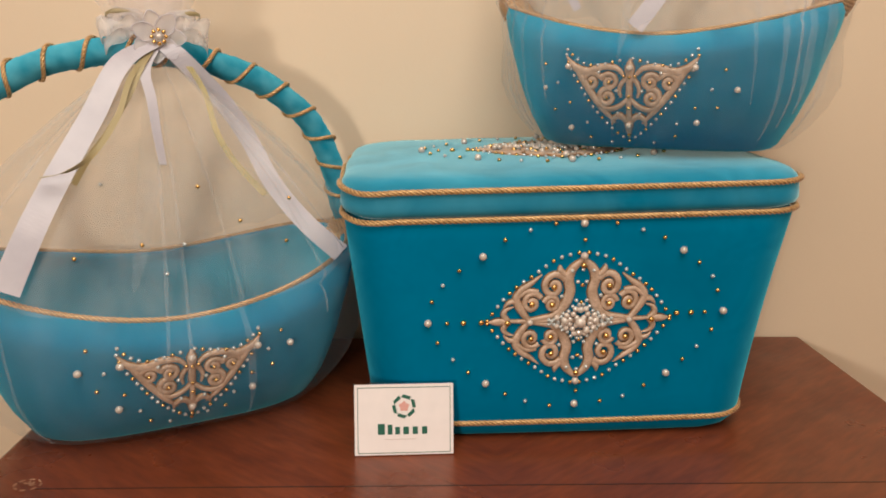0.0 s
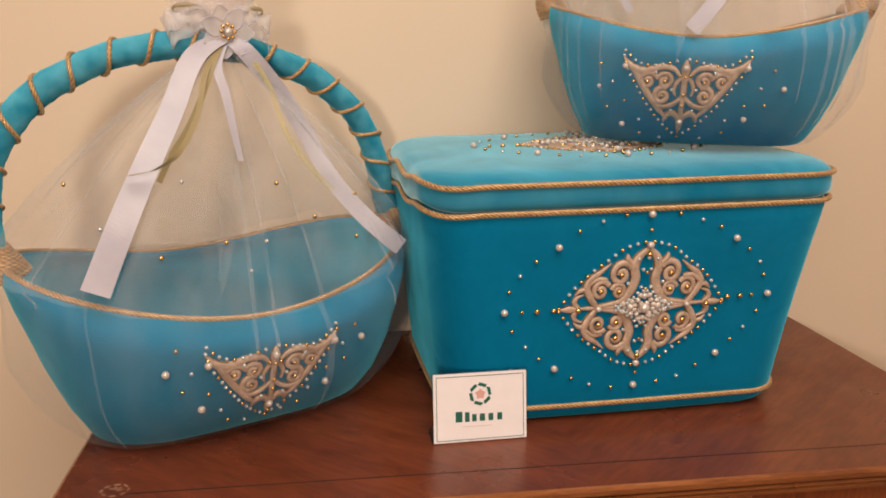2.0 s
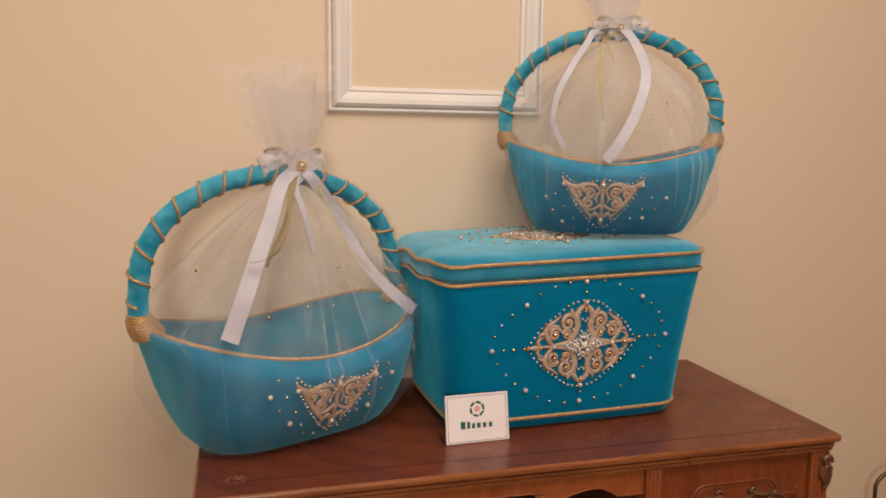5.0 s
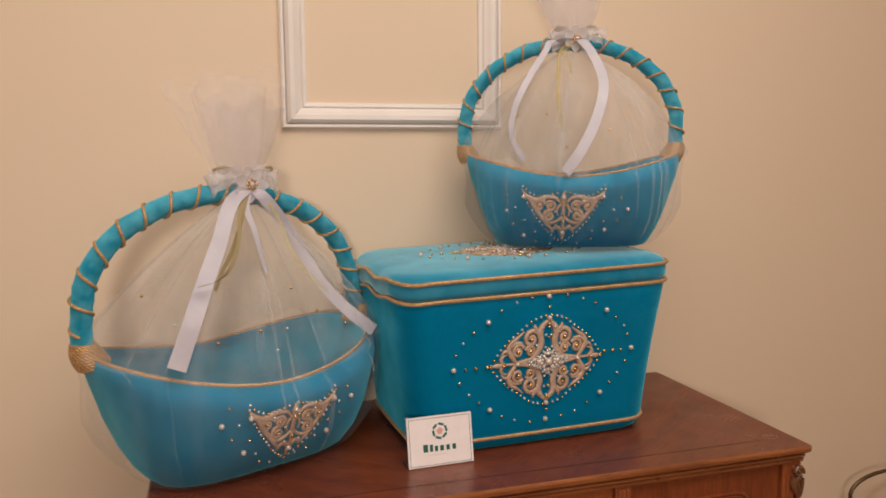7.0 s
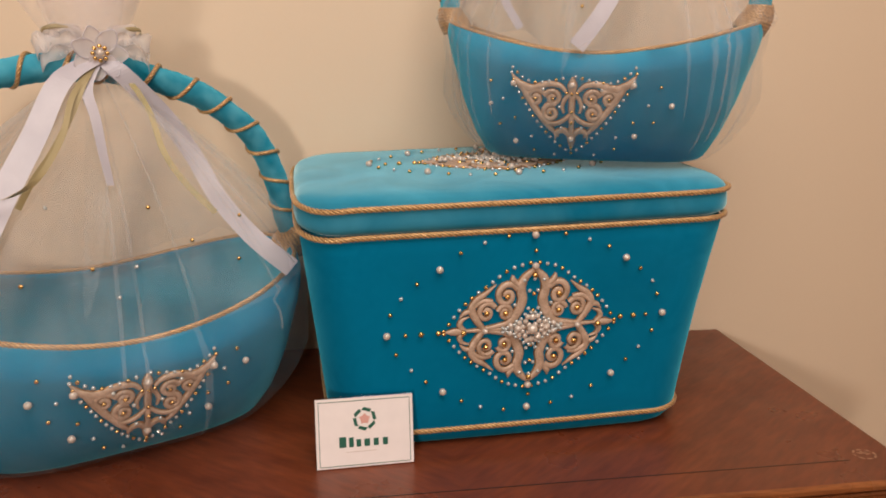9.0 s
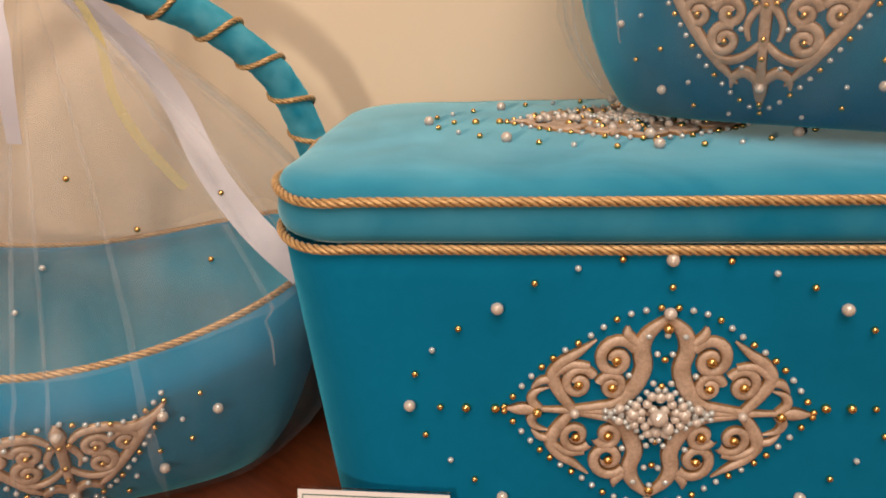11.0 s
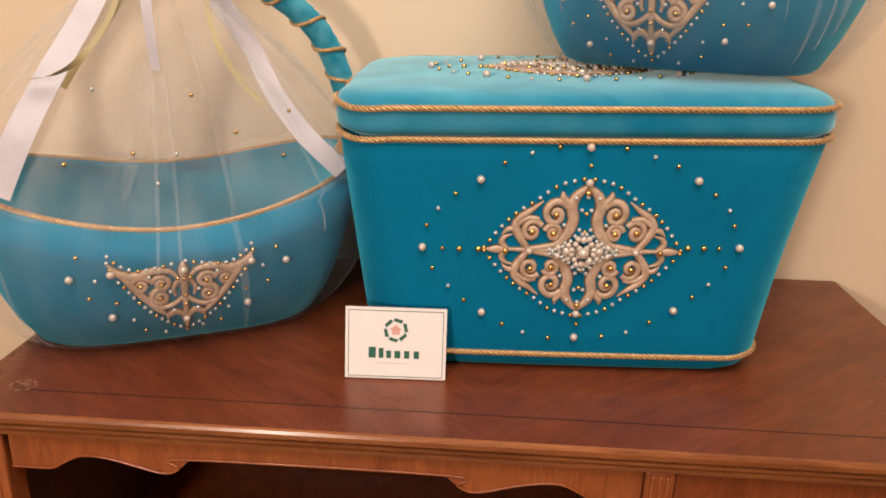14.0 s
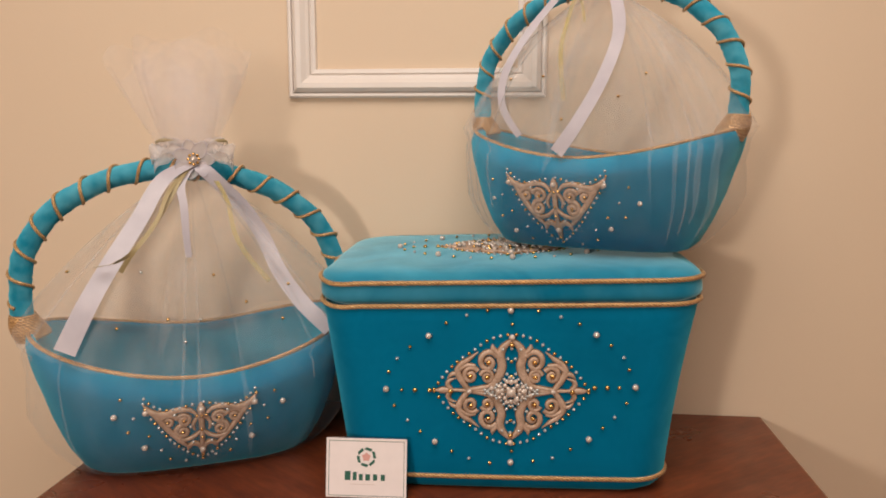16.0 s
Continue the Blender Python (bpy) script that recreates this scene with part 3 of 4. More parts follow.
def wire_stand():
    """A bent metal hoop on legs, of which the clip shows the top corner."""
    w = tagged(new("metal_stand"), "dark brass wire stand beside the desk on the floor", "stand")
    w.location = (1.19, 1.06, 0)
    for y in (-0.05, 0.05):
        pts = [(-0.10, y, 0.0), (-0.10, y, 0.2), (-0.105, y, 0.43), (-0.10, y, 0.48), (-0.06, y, 0.505), (0.0, y, 0.513), (0.06, y, 0.505), (0.10, y, 0.48), (0.105, y, 0.43), (0.10, y, 0.2), (0.10, y, 0.0)]
        v, f = tube(even(smooth_line(pts, 120), 0.01), 0.0045, 8)
        finish("hoop", v, f, METAL, w)
    for z in (0.12, 0.3):
        for x in (-0.1, 0.1):
            v, f = tube([(x, -0.05, z), (x, 0.05, z)], 0.003, 8)
            finish("crossbar", v, f, METAL, w)
    return w


wire_stand()


# ---- the keepsake chest ----
CH_TURN = 2.7
CHEST_LEAN = 0.08  # the padding stands a little higher at one end
CHEST_TOP, CHEST_BOTTOM, CHEST_H = (0.243, 0.1645), (0.211, 0.1425), 0.258


def round_rect(a, b, r, per=10):
    out = []
    for cx, cy, a0 in ((a - r, b - r, 0), (-(a - r), b - r, 90), (-(a - r), -(b - r), 180), (a - r, -(b - r), 270)):
        for i in range(per + 1):
            t = radians(a0 + 90 * i / per)
            out.append((cx + r * math.cos(t), cy + r * math.sin(t)))
    return out


def belly(points, a, b, amount):
    """Padded sides: they swell a little between the corners."""
    out = []
    for x, y in points:
        fx, fy = 1 - (x / a) ** 2, 1 - (y / b) ** 2
        out.append((x + math.copysign(amount * max(fy, 0), x) * (abs(x) / a) ** 6, y + math.copysign(amount * max(fx, 0), y) * (abs(y) / b) ** 6))
    return out


def dense(points):
    out = []
    for i, p in enumerate(points):
        q = points[(i + 1) % len(points)]
        n = max(1, int(math.hypot(q[0] - p[0], q[1] - p[1]) / 0.02))
        for j in range(n):
            out.append((p[0] + (q[0] - p[0]) * j / n, p[1] + (q[1] - p[1]) * j / n))
    return out


def chest_ring(a, b, r, swell):
    return belly(dense(round_rect(a, b, r)), a, b, swell)


def loft(rings, cap_first=True, cap_last=True):
    """rings: lists of equally many (x, y, z)."""
    verts = [v for r in rings for v in r]
    n = len(rings[0])
    faces = ring_faces(len(rings), n)
    if cap_first:
        faces.append(tuple(range(n))[::-1])
    if cap_last:
        faces.append(tuple(range(len(verts) - n, len(verts))))
    return verts, faces


def chest_half(z):
    f = z / CHEST_H
    return CHEST_BOTTOM[0] + (CHEST_TOP[0] - CHEST_BOTTOM[0]) * f, CHEST_BOTTOM[1] + (CHEST_TOP[1] - CHEST_BOTTOM[1]) * f


def chest():
    c = tagged(new("keepsake_chest"), "turquoise velvet chest with gold cord and beaded scroll ornament", "chest")
    c.matrix_world = pose(0.1955, 1.019, DZ, 0, 0, CH_TURN)

    def ring_at(a, b, r, swell, z):
        # one point count for all heights
        p = even(np.array(chest_ring(a, b, r, swell)), 0.004, True)
        p = np.hstack([np.array(p), np.full((len(p), 1), z)])
        f = min(1.0, z / CHEST_H)
        p[:, 0] -= 0.005 * 4 * f * (1 - f) * np.clip(p[:, 0] / a, 0, 1) ** 4
        d = np.linspace(0, len(p), 220, endpoint=False)
        q = np.vstack([p, p[:1]])
        if z > 0.25:  # the padding is uneven along one end
            q[:, 2] += 0.0034 * np.clip((0.301 - z) / 0.012, 0, 1) * np.sin(q[:, 1] * 48 + 0.6) * np.clip((-q[:, 0] - 0.19) / 0.04, 0, 1)
            return [tuple(np.interp(t, range(len(q)), q[:, i]) for i in range(2)) + (np.interp(t, range(len(q)), q[:, 2]) * (1 + CHEST_LEAN * np.interp(t, range(len(q)), q[:, 0])),) for t in d]
        return [(np.interp(t, range(len(q)), q[:, 0]), np.interp(t, range(len(q)), q[:, 1]), z * (1 + CHEST_LEAN * np.interp(t, range(len(q)), q[:, 0]))) for t in d]

    rings = []
    for z, inset in ((0.0008, 0.022), (0.0, 0.018), (0.0025, 0.0105), (0.007, 0.005), (0.013, 0.0018), (0.021, 0.0), (0.05, 0), (0.1, 0), (0.15, 0), (0.2, 0), (0.235, 0), (0.25, 0.0004), (0.2555, 0.003), (0.2575, 0.009)):
        a, b = chest_half(z)
        rings.append(ring_at(a - inset, b - inset, 0.05, 0.003, z))
    v, f = loft(rings)
    finish("body", v, f, VELVET, c, "tapered velvet-covered body")
    for z, out in ((0.0220, 0.0008), (0.2565, 0.0012)):
        a, b = chest_half(z)
        line = ring_at(a + out, b + out, 0.05, 0.003, z)
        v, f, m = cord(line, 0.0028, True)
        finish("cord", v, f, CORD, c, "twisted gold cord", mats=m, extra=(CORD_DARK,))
    # padded lid
    rings = []
    for z, inset in ((0.2590, 0.010), (0.2594, 0.004), (0.2625, -0.0004), (0.267, -0.0018), (0.273, -0.0016), (0.280, -0.001), (0.287, -0.0002), (0.294, 0.002), (0.2995, 0.007), (0.303, 0.015), (0.3052, 0.030), (0.3064, 0.055), (0.307, 0.09), (0.3073, 0.125)):
        rings.append(ring_at(CHEST_TOP[0] + 0.001 - inset, CHEST_TOP[1] - inset, max(0.052 - inset * 0.35, 0.012), 0.003, z))
    v, f = loft(rings)
    rnd = random.Random(2)
    v = [(x, y, z + min(1, max(0, (z - 0.288) / 0.015)) * (0.028 * y - 0.0015 + 0.0007 * noise.noise((x * 18, y * 18, 0.3)))) for x, y, z in v]
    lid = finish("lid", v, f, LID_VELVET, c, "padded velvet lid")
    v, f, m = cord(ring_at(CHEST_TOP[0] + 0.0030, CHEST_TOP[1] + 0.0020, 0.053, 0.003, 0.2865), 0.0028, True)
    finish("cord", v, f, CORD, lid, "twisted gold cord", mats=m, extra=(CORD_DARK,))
    v, f = loft([ring_at(CHEST_TOP[0] - 0.012, CHEST_TOP[1] - 0.012, 0.045, 0.002, 0.257), ring_at(CHEST_TOP[0] - 0.012, CHEST_TOP[1] - 0.012, 0.045, 0.002, 0.262)])
    finish("neck", v, f, LINING, c)
    # ornament on the front
    slope = (CHEST_TOP[1] - CHEST_BOTTOM[1]) / CHEST_H
    tilt = math.atan(slope)

    def on_front(u, v, h):
        u2, z = u * (1 + 0.33 * v) + 0.003, 0.1440 + v * (1 if v > 0 else 0.97)
        a, b = chest_half(z)
        y = b + 0.003 * (1 - (u2 / a) ** 2)
        return (u2, -y - h * math.cos(tilt), (z - h * math.sin(tilt)) * (1 + CHEST_LEAN * u2))

    orn = carving("ornament", DIAMOND, FOUR, on_front, c)
    orn["label"] = "beige carved scroll ornament"
    diamond_beads(on_front, orn, c)

    def on_lid(u, v, h):
        return (u + 0.004, v * 0.92 + 0.004, 0.3055 * (1 + CHEST_LEAN * u) + 0.026 * v + h)

    orn = carving("ornament", DIAMOND, FOUR, on_lid, c)
    orn["label"] = "beige carved scroll ornament"
    diamond_beads(on_lid, orn, c)
    for _ in range(110):  # the lid's scrolls are strewn with beads
        u, v = rnd.gauss(0, 0.042), rnd.gauss(0, 0.024)
        if abs(u) / 0.098 + abs(v) / 0.066 < 1:
            bead(rnd.choice("ssppgP"), on_lid(u, v, 0.0048), orn)
    return c


chest()


# ---- the name card ----
def name_card():
    k = tagged(new("name_card"), "white printed card in a clear acrylic stand on the desk", "card")
    k.matrix_world = pose(0.0212, 0.836, DZ, -10.3, 0, 2.2)
    w, h = 0.0525, 0.0775
    part("card", box((-w, 0, 0.0012), (w, 0.0006, h), 0), PAPER, k, "white paper card")
    part("holder", box((-w - 0.0006, 0.0009, 0.0004), (w + 0.0006, 0.0028, h + 0.0012), 0.0004), ACRYLIC, k, "clear acrylic back plate")
    foot = part("foot", box((-w - 0.0006, 0.003, 0.0002), (w + 0.0006, 0.034, 0.0020), 0.0004), ACRYLIC, k, "clear acrylic foot")
    foot.rotation_euler = (radians(10.3), 0, 0)
    y0, y1 = -0.0004, 0.0002
    e = 0.0032
    for lo, hi in (((-w + e, e), (w - e, e + 0.0006)), ((-w + e, h - e - 0.0006), (w - e, h - e)), ((-w + e, e + 0.0006), (-w + e + 0.0006, h - e - 0.0006)), ((w - e - 0.0006, e + 0.0006), (w - e, h - e - 0.0006))):
        part("border", box((lo[0], y0, lo[1]), (hi[0], y1, hi[1]), 0), INK, k)
    # emblem: six slanted leaves in a ring round a small star
    cx, cz = 0.0, 0.0535
    for i in range(6):
        a = radians(60 * i + 15)
        bm = bmesh.new()
        q = [(0.0092, -0.42), (0.0128, -0.36), (0.0130, 0.30), (0.0104, 0.58), (0.0090, 0.20)]
        front = [bm.verts.new((cx + r * math.cos(a + t), y0, cz + r * math.sin(a + t))) for r, t in q]
        back = [bm.verts.new((v.co.x, y1, v.co.z)) for v in front]
        bm.faces.new(front)
        for j in range(5):
            bm.faces.new((front[j], back[j], back[(j + 1) % 5], front[(j + 1) % 5]))
        part("emblem_leaf", bm, INK, k)
    bm = bmesh.new()
    star = [(cx + (0.0062 if j % 2 == 0 else 0.0044) * math.sin(math.pi * j / 5), cz + (0.0062 if j % 2 == 0 else 0.0044) * math.cos(math.pi * j / 5)) for j in range(10)]
    front = [bm.verts.new((x, y0, z)) for x, z in star]
    bm.faces.new(front)
    part("emblem_star", bm, INK_PINK, k)
    # the word as plain bars
    for x0, x1, h1 in ((-0.0280, -0.0205, 0.0115), (-0.0175, -0.0125, 0.0105), (-0.0095, -0.0045, 0.0080), (-0.0010, 0.0050, 0.0080), (0.0090, 0.0145, 0.0080), (0.0190, 0.0245, 0.0080)):
        part("text_bar", box((x0, y0, 0.0235), (x1, y1, 0.0235 + h1), 0), INK, k)
    part("text_bar", box((-0.021, y0, 0.0180), (0.012, y1, 0.0186), 0), INK_PALE, k)
    return k


name_card()


# ---- the baskets ----
def lerp_table(table, s):
    xs = [t[0] for t in table]
    return [float(np.interp(s, xs, [t[i] for t in table])) for i in range(1, len(table[0]))]


PROFILE = [(0.0, 0.158, 0.102, 3.6), (0.03, 0.164, 0.109, 3.5), (0.2, 0.182, 0.138, 3.2), (0.42, 0.200, 0.160, 2.9), (0.62, 0.212, 0.170, 2.7), (0.76, 0.2215, 0.1775, 2.55), (0.85, 0.2265, 0.1805, 2.45), (0.93, 0.2300, 0.1750, 2.4), (1.0, 0.229, 0.162, 2.3)]
SHORT_END = 0.97  # one end of the bowl reaches less far out
RIM_MID, RIM_RISE, RIM_A = 0.1465, 0.046, 0.229


def rim_z(u):
    return RIM_MID + RIM_RISE * min(1.0, abs(u / RIM_A)) ** 1.7


def basket_wall(u, z):
    """How far out the front lies at u and height z, and its slope."""
    def out(u, z):
        a, b, e = lerp_table(PROFILE, max(0.0, min(1.0, z / rim_z(u))))
        a *= SHORT_END if u < 0 else 1.0
        return b * max(1e-6, 1 - abs(u / a) ** e) ** (1 / e)
    n = out(u, z)
    d = 0.004
    return n, (out(u, z + d) - out(u, z - d)) / (2 * d), (out(u + d, z) - out(u - d, z)) / (2 * d)


def strip(line, widths, across, thick=0.0005, sag=0.0):
    """A ribbon along a line, its width laid along the directions in across."""
    p, verts, faces = np.array(line), [], []
    t = np.gradient(p, axis=0)
    t /= np.linalg.norm(t, axis=1)[:, None]
    for i in range(len(p)):
        a = np.array(across[i], float)
        a -= t[i] * np.dot(a, t[i])
        a /= np.linalg.norm(a)
        nn = np.cross(t[i], a)
        w = widths[i] / 2
        verts += [p[i] - a * w + nn * thick, p[i] + nn * (thick + sag * w), p[i] + a * w + nn * thick, p[i] + a * w - nn * thick, p[i] + nn * (sag * w - thick), p[i] - a * w - nn * thick]
    faces = ring_faces(len(p), 6)
    faces += [(0, 1, 2, 3, 4, 5)[::-1], tuple(range(len(verts) - 6, len(verts)))]
    return verts, faces


def ribbon(name, pts, w0, w1, material, parent, label="", twist=0.0, n=72):
    line = smooth_line(pts, n)
    across = []
    for i in range(n):
        a = twist * i / n
        across.append((math.cos(a), math.sin(a) * 0.8, 0.12))
    v, f = strip(line, np.linspace(w0, w1, n), across, 0.0002)
    return finish(name, v, f, material, parent, label, smooth=False)


HALF = [[(x / 1000, y / 1000, w / 1000) for x, y, w in s] for s in (
    [(0, 6, 0.8), (0, -4, 4.8), (0, -13, 3.6), (0, -34, 3.2), (0, -52, 2.6), (0, -66, 4.4), (0, -83, 0.8)],
    [(7, -11, 1.8), (15, -4, 2.6), (30, -3, 3.2), (46, -8, 4.0), (60, -4, 3.8), (71, 8, 0.8)],
    [(57, -7, 3.6), (49, -21, 3.6), (39, -36, 3.3), (27, -51, 3.0), (15, -65, 0.8)],
    [(1, -64, 2.6), (9, -57, 3.2), (17, -60, 2.6), (19, -68, 0.8)],
    [(41, -33, 2.6), (33, -44, 2.6), (22, -49, 2.6), (11, -46, 2.4), (2, -38, 2.0)],
    [(3, -14, 2.0), (8, -20, 2.2), (11, -28, 2.0), (9, -36, 1.2)],
    [(x * 1000, y * 1000, w * 1000) for x, y, w in spiral(0.042, -0.019, 0.011, 0.0025, 150, -1.35, 0.0028, 0.0022, 24)],
    [(x * 1000, y * 1000, w * 1000) for x, y, w in spiral(0.022, -0.019, 0.010, 0.0025, 15, 1.35, 0.0028, 0.0022, 24)],
    [(x * 1000, y * 1000, w * 1000) for x, y, w in spiral(0.024, -0.036, 0.011, 0.0025, 120, -1.4, 0.0030, 0.0022, 24)])]
# loose beads round the ornament: millimetres along the front and up from the base
LEFT_SCATTER = [(-94, 132, "g"), (-103, 108, "P"), (-80, 105, "s"), (-88, 84, "g"), (-69, 60, "P"), (-49, 52, "s"), (-63, 77, "g"), (-39, 34, "g"), (-19, 27, "s"), (98, 124, "g"),
                (109, 106, "P"), (84, 104, "s"), (89, 83, "g"), (66, 78, "g"), (67, 60, "P"), (47, 56, "s"), (39, 37, "g"), (20, 33, "s")]
RIGHT_SCATTER = [(-135, 112, "g"), (-136, 81, "p"), (-118, 88, "s"), (-123, 53, "g"), (-101, 63, "g"), (-101, 30, "P"), (-79, 37, "s"), (-76, 17, "g"), (-48, 11, "s"), (7, 12, "s"),
                 (34, 22, "g"), (59, 42, "P"), (35, 39, "s"), (56, 60, "g"), (82, 61, "g"), (74, 83, "s"), (103, 83, "P"), (88, 107, "g")]
# beads on the tulle: turn round the basket, and way down from the knot
LEFT_VEIL = [(5.03, 0.7), (4.73, 0.74), (4.57, 0.74), (4.27, 0.8), (4.67, 0.84), (5.23, 0.82), (5.43, 0.68), (4.29, 0.54), (4.83, 0.54), (3.38, 0.64), (3.91, 0.74)]
RIGHT_VEIL = [(4.09, 0.64), (4.34, 0.66), (4.42, 0.6), (4.98, 0.72), (5.05, 0.8), (4.65, 0.82), (5.23, 0.62)]


def basket(matrix, label, ribbons, seed, orn_u, orn_k, orn_z, orn_v, A, H, hu, hn, flare, reach, swell, scatter, veil_beads, pleats):
    rnd = random.Random(seed)
    k = tagged(new("gift_basket"), label, "basket", "velvet gift baskets")
    k.matrix_world = matrix
    # shell: outer side up, over the rim, down inside
    cols, rings = 132, []
    phis = [2 * math.pi * j / cols for j in range(cols)]

    def ring(s, inset=0.0):
        a, b, e = lerp_table(PROFILE, s)
        out = []
        for p in phis:
            x, y = super_xy(p, a - inset, b - inset, e)
            z = s * rim_z(x * RIM_A / max(a - inset, 0.01))
            out.append((x * SHORT_END if x < 0 else x, y, z))
        return out

    rings.append([(x * 0.9, y * 0.9, 0.0) for x, y, z in ring(0.0)])
    for s in (0.0, 0.012, 0.04, 0.1, 0.2, 0.32, 0.45, 0.58, 0.68, 0.76, 0.81, 0.85, 0.89, 0.93, 0.97, 1.0):
        rings.append(ring(s, 0.006 if s == 0 else (0.0018 if s == 0.012 else 0)))
    outer_rows = len(rings)
    for s, i in ((1.003, 0.003), (1.0, 0.0065), (0.985, 0.010), (0.94, 0.0135), (0.85, 0.0155), (0.6, 0.0165), (0.35, 0.0165), (0.14, 0.017)):
        rings.append(ring(s, i))
    rings.append([(x * 0.93, y * 0.93, 0.016) for x, y, z in ring(0.1, 0.017)])
    v, f = loft(rings)
    v = [(x, y, z + 0.0012 * noise.noise((x * 25 + seed, y * 25, z * 25)) * (z > 0.01)) for x, y, z in v]
    zones = [1 if i >= (outer_rows + 2) * cols else 0 for i in range(len(f))]
    zones[-2:] = [0, 1]
    finish("body", v, f, VELVET, k, "padded turquoise velvet basket bowl", mats=zones, extra=(LINING,))
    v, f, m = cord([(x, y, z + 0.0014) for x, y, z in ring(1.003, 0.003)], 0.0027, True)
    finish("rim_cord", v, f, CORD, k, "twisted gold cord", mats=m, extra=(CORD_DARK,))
    # handle: velvet over a hoop, wound with cord
    Z0, swing = 0.254, radians(-6)

    def on_hoop(w, z):
        w += (flare if w > 0 else 0.0) * max(0.0, min(1.0, (0.27 - z) / 0.10)) if abs(w) > A * 0.9 else 0
        far = reach * max(0.0, w / A)  # one foot stands farther out and back
        return (hu + w * math.cos(swing) + 0.024 * far, -hn + w * math.sin(swing) + 0.032 * far, z)

    arc = [on_hoop(A * math.cos(t), Z0 + H * math.sin(t)) for t in np.linspace(0, math.pi, 140)]
    arc = [on_hoop(A, z) for z in (0.190, 0.196, 0.204, 0.215, 0.23)] + arc + [on_hoop(-A, z) for z in (0.23, 0.215, 0.204, 0.196, 0.190)]
    arc = even(arc, 0.0028)
    v, f = tube(arc, 0.0148, 20, False, lambda i, th: 0.10 * noise.noise((i * 0.062 + seed, math.cos(th) * 1.3, math.sin(th) * 1.3)) + 0.05 * math.cos(i * 0.224 + th) + 0.07 * noise.noise((i * 0.34, math.cos(th) * 0.8 + seed, math.sin(th) * 0.8)) + 0.035 * noise.noise((i * 0.95 + 2.5 * math.sin(th), math.cos(th) * 0.7, seed)))
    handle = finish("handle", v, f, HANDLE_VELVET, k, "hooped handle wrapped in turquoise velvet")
    fine = even(arc, 0.0012)
    _, ca, cb = frames(fine)
    coil = []
    for i in range(30, len(fine) - 30):
        th = -2 * math.pi * 18 * i / len(fine) + 0.6 * math.sin(i * 0.013 + seed)
        coil.append(fine[i] + 0.0157 * (math.cos(th) * ca[i] + math.sin(th) * cb[i]))
    v, f, m = cord(coil, 0.0022, False, 0.0050, 20)
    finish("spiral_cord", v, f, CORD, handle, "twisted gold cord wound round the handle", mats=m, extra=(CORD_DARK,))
    # cord windings that bind the handle's feet
    for side in (1, -1):
        turns, line, foot = 9, [], on_hoop(side * A, 0.18)
        for i in range(turns * 40 + 1):
            q = i / (turns * 40)
            th = 2 * math.pi * turns * q
            r = 0.0166 + 0.0070 * math.sin(math.pi * min(1.0, q * 1.1) * 0.62)
            line.append((foot[0] - side * 0.013 * q ** 1.6 + r * 0.85 * math.cos(th), foot[1] + r * math.sin(th), 0.215 - 0.033 * q - side * 0.006 * math.cos(th) * q))
        v, f, m = cord(line, 0.0030, False, 0.0056, 16)
        finish("cord_binding", v, f, CORD, k, "coiled gold cord binding", mats=m, extra=(CORD_DARK,))

    # beaded half ornament on the front
    def on_wall(u, v, h):
        return on_skin(u * 0.96 * orn_k + orn_u, orn_z + v * 0.98 * orn_k * orn_v, h)

    def on_skin(uu, z, h):
        n, sz, su = basket_wall(uu, z)
        nv = Vector((-su, 1, -sz)).normalized()
        return (uu + h * nv.x, -(n + h * nv.y), z + h * nv.z)

    orn = carving("ornament", HALF, ((1, 1), (-1, 1)), on_wall, k, 0.0036, fat=1.22)
    orn["label"] = "beige carved scroll ornament"
    edge = even(smooth_line([(0.003, 0.006), (0.02, 0.002), (0.042, -0.001), (0.058, 0.005), (0.071, 0.016), (0.066, -0.005), (0.056, -0.022), (0.045, -0.040), (0.031, -0.058), (0.017, -0.073), (0.0, -0.086)], 120), 0.0082)
    for fx in (1, -1):
        for i, (u, v) in enumerate(edge[1:] if fx < 0 else edge):
            bead("sgs"[i % 3], on_wall(u * fx, v, 0.0018), orn)
        for u, v, kind in ((0.042, -0.019, "g"), (0.022, -0.019, "g"), (0.024, -0.036, "g"), (0.068, -0.002, "P"), (0.014, -0.028, "s"), (0.033, -0.008, "s"), (0.006, -0.012, "g"), (0.012, -0.052, "s")):
            bead(kind, on_wall(u * fx, v, 0.0038), orn)
    for v, kind in ((-0.003, "P"), (-0.013, "g"), (-0.034, "g"), (-0.046, "g"), (-0.066, "P"), (-0.077, "g")):
        bead(kind, on_wall(0, v, 0.0042), orn)
    for u, z, kind in scatter:
        bead(kind, on_skin(u / 1000, z / 1000, 0.0018 if kind != "P" else 0.003), k)

    # tulle: gathered at the handle's top, spread over the rim, drawn in under the bowl
    knot = np.array([0.006, -0.028, 0.418])
    cols = 220
    waves = [(rnd.randint(7, 26), rnd.uniform(0, 6.28), rnd.uniform(0.3, 1)) for _ in range(7)]

    def fold(p, wide):
        return sum(w * math.sin(n * p + o) for n, o, w in waves) / 3.2 * wide

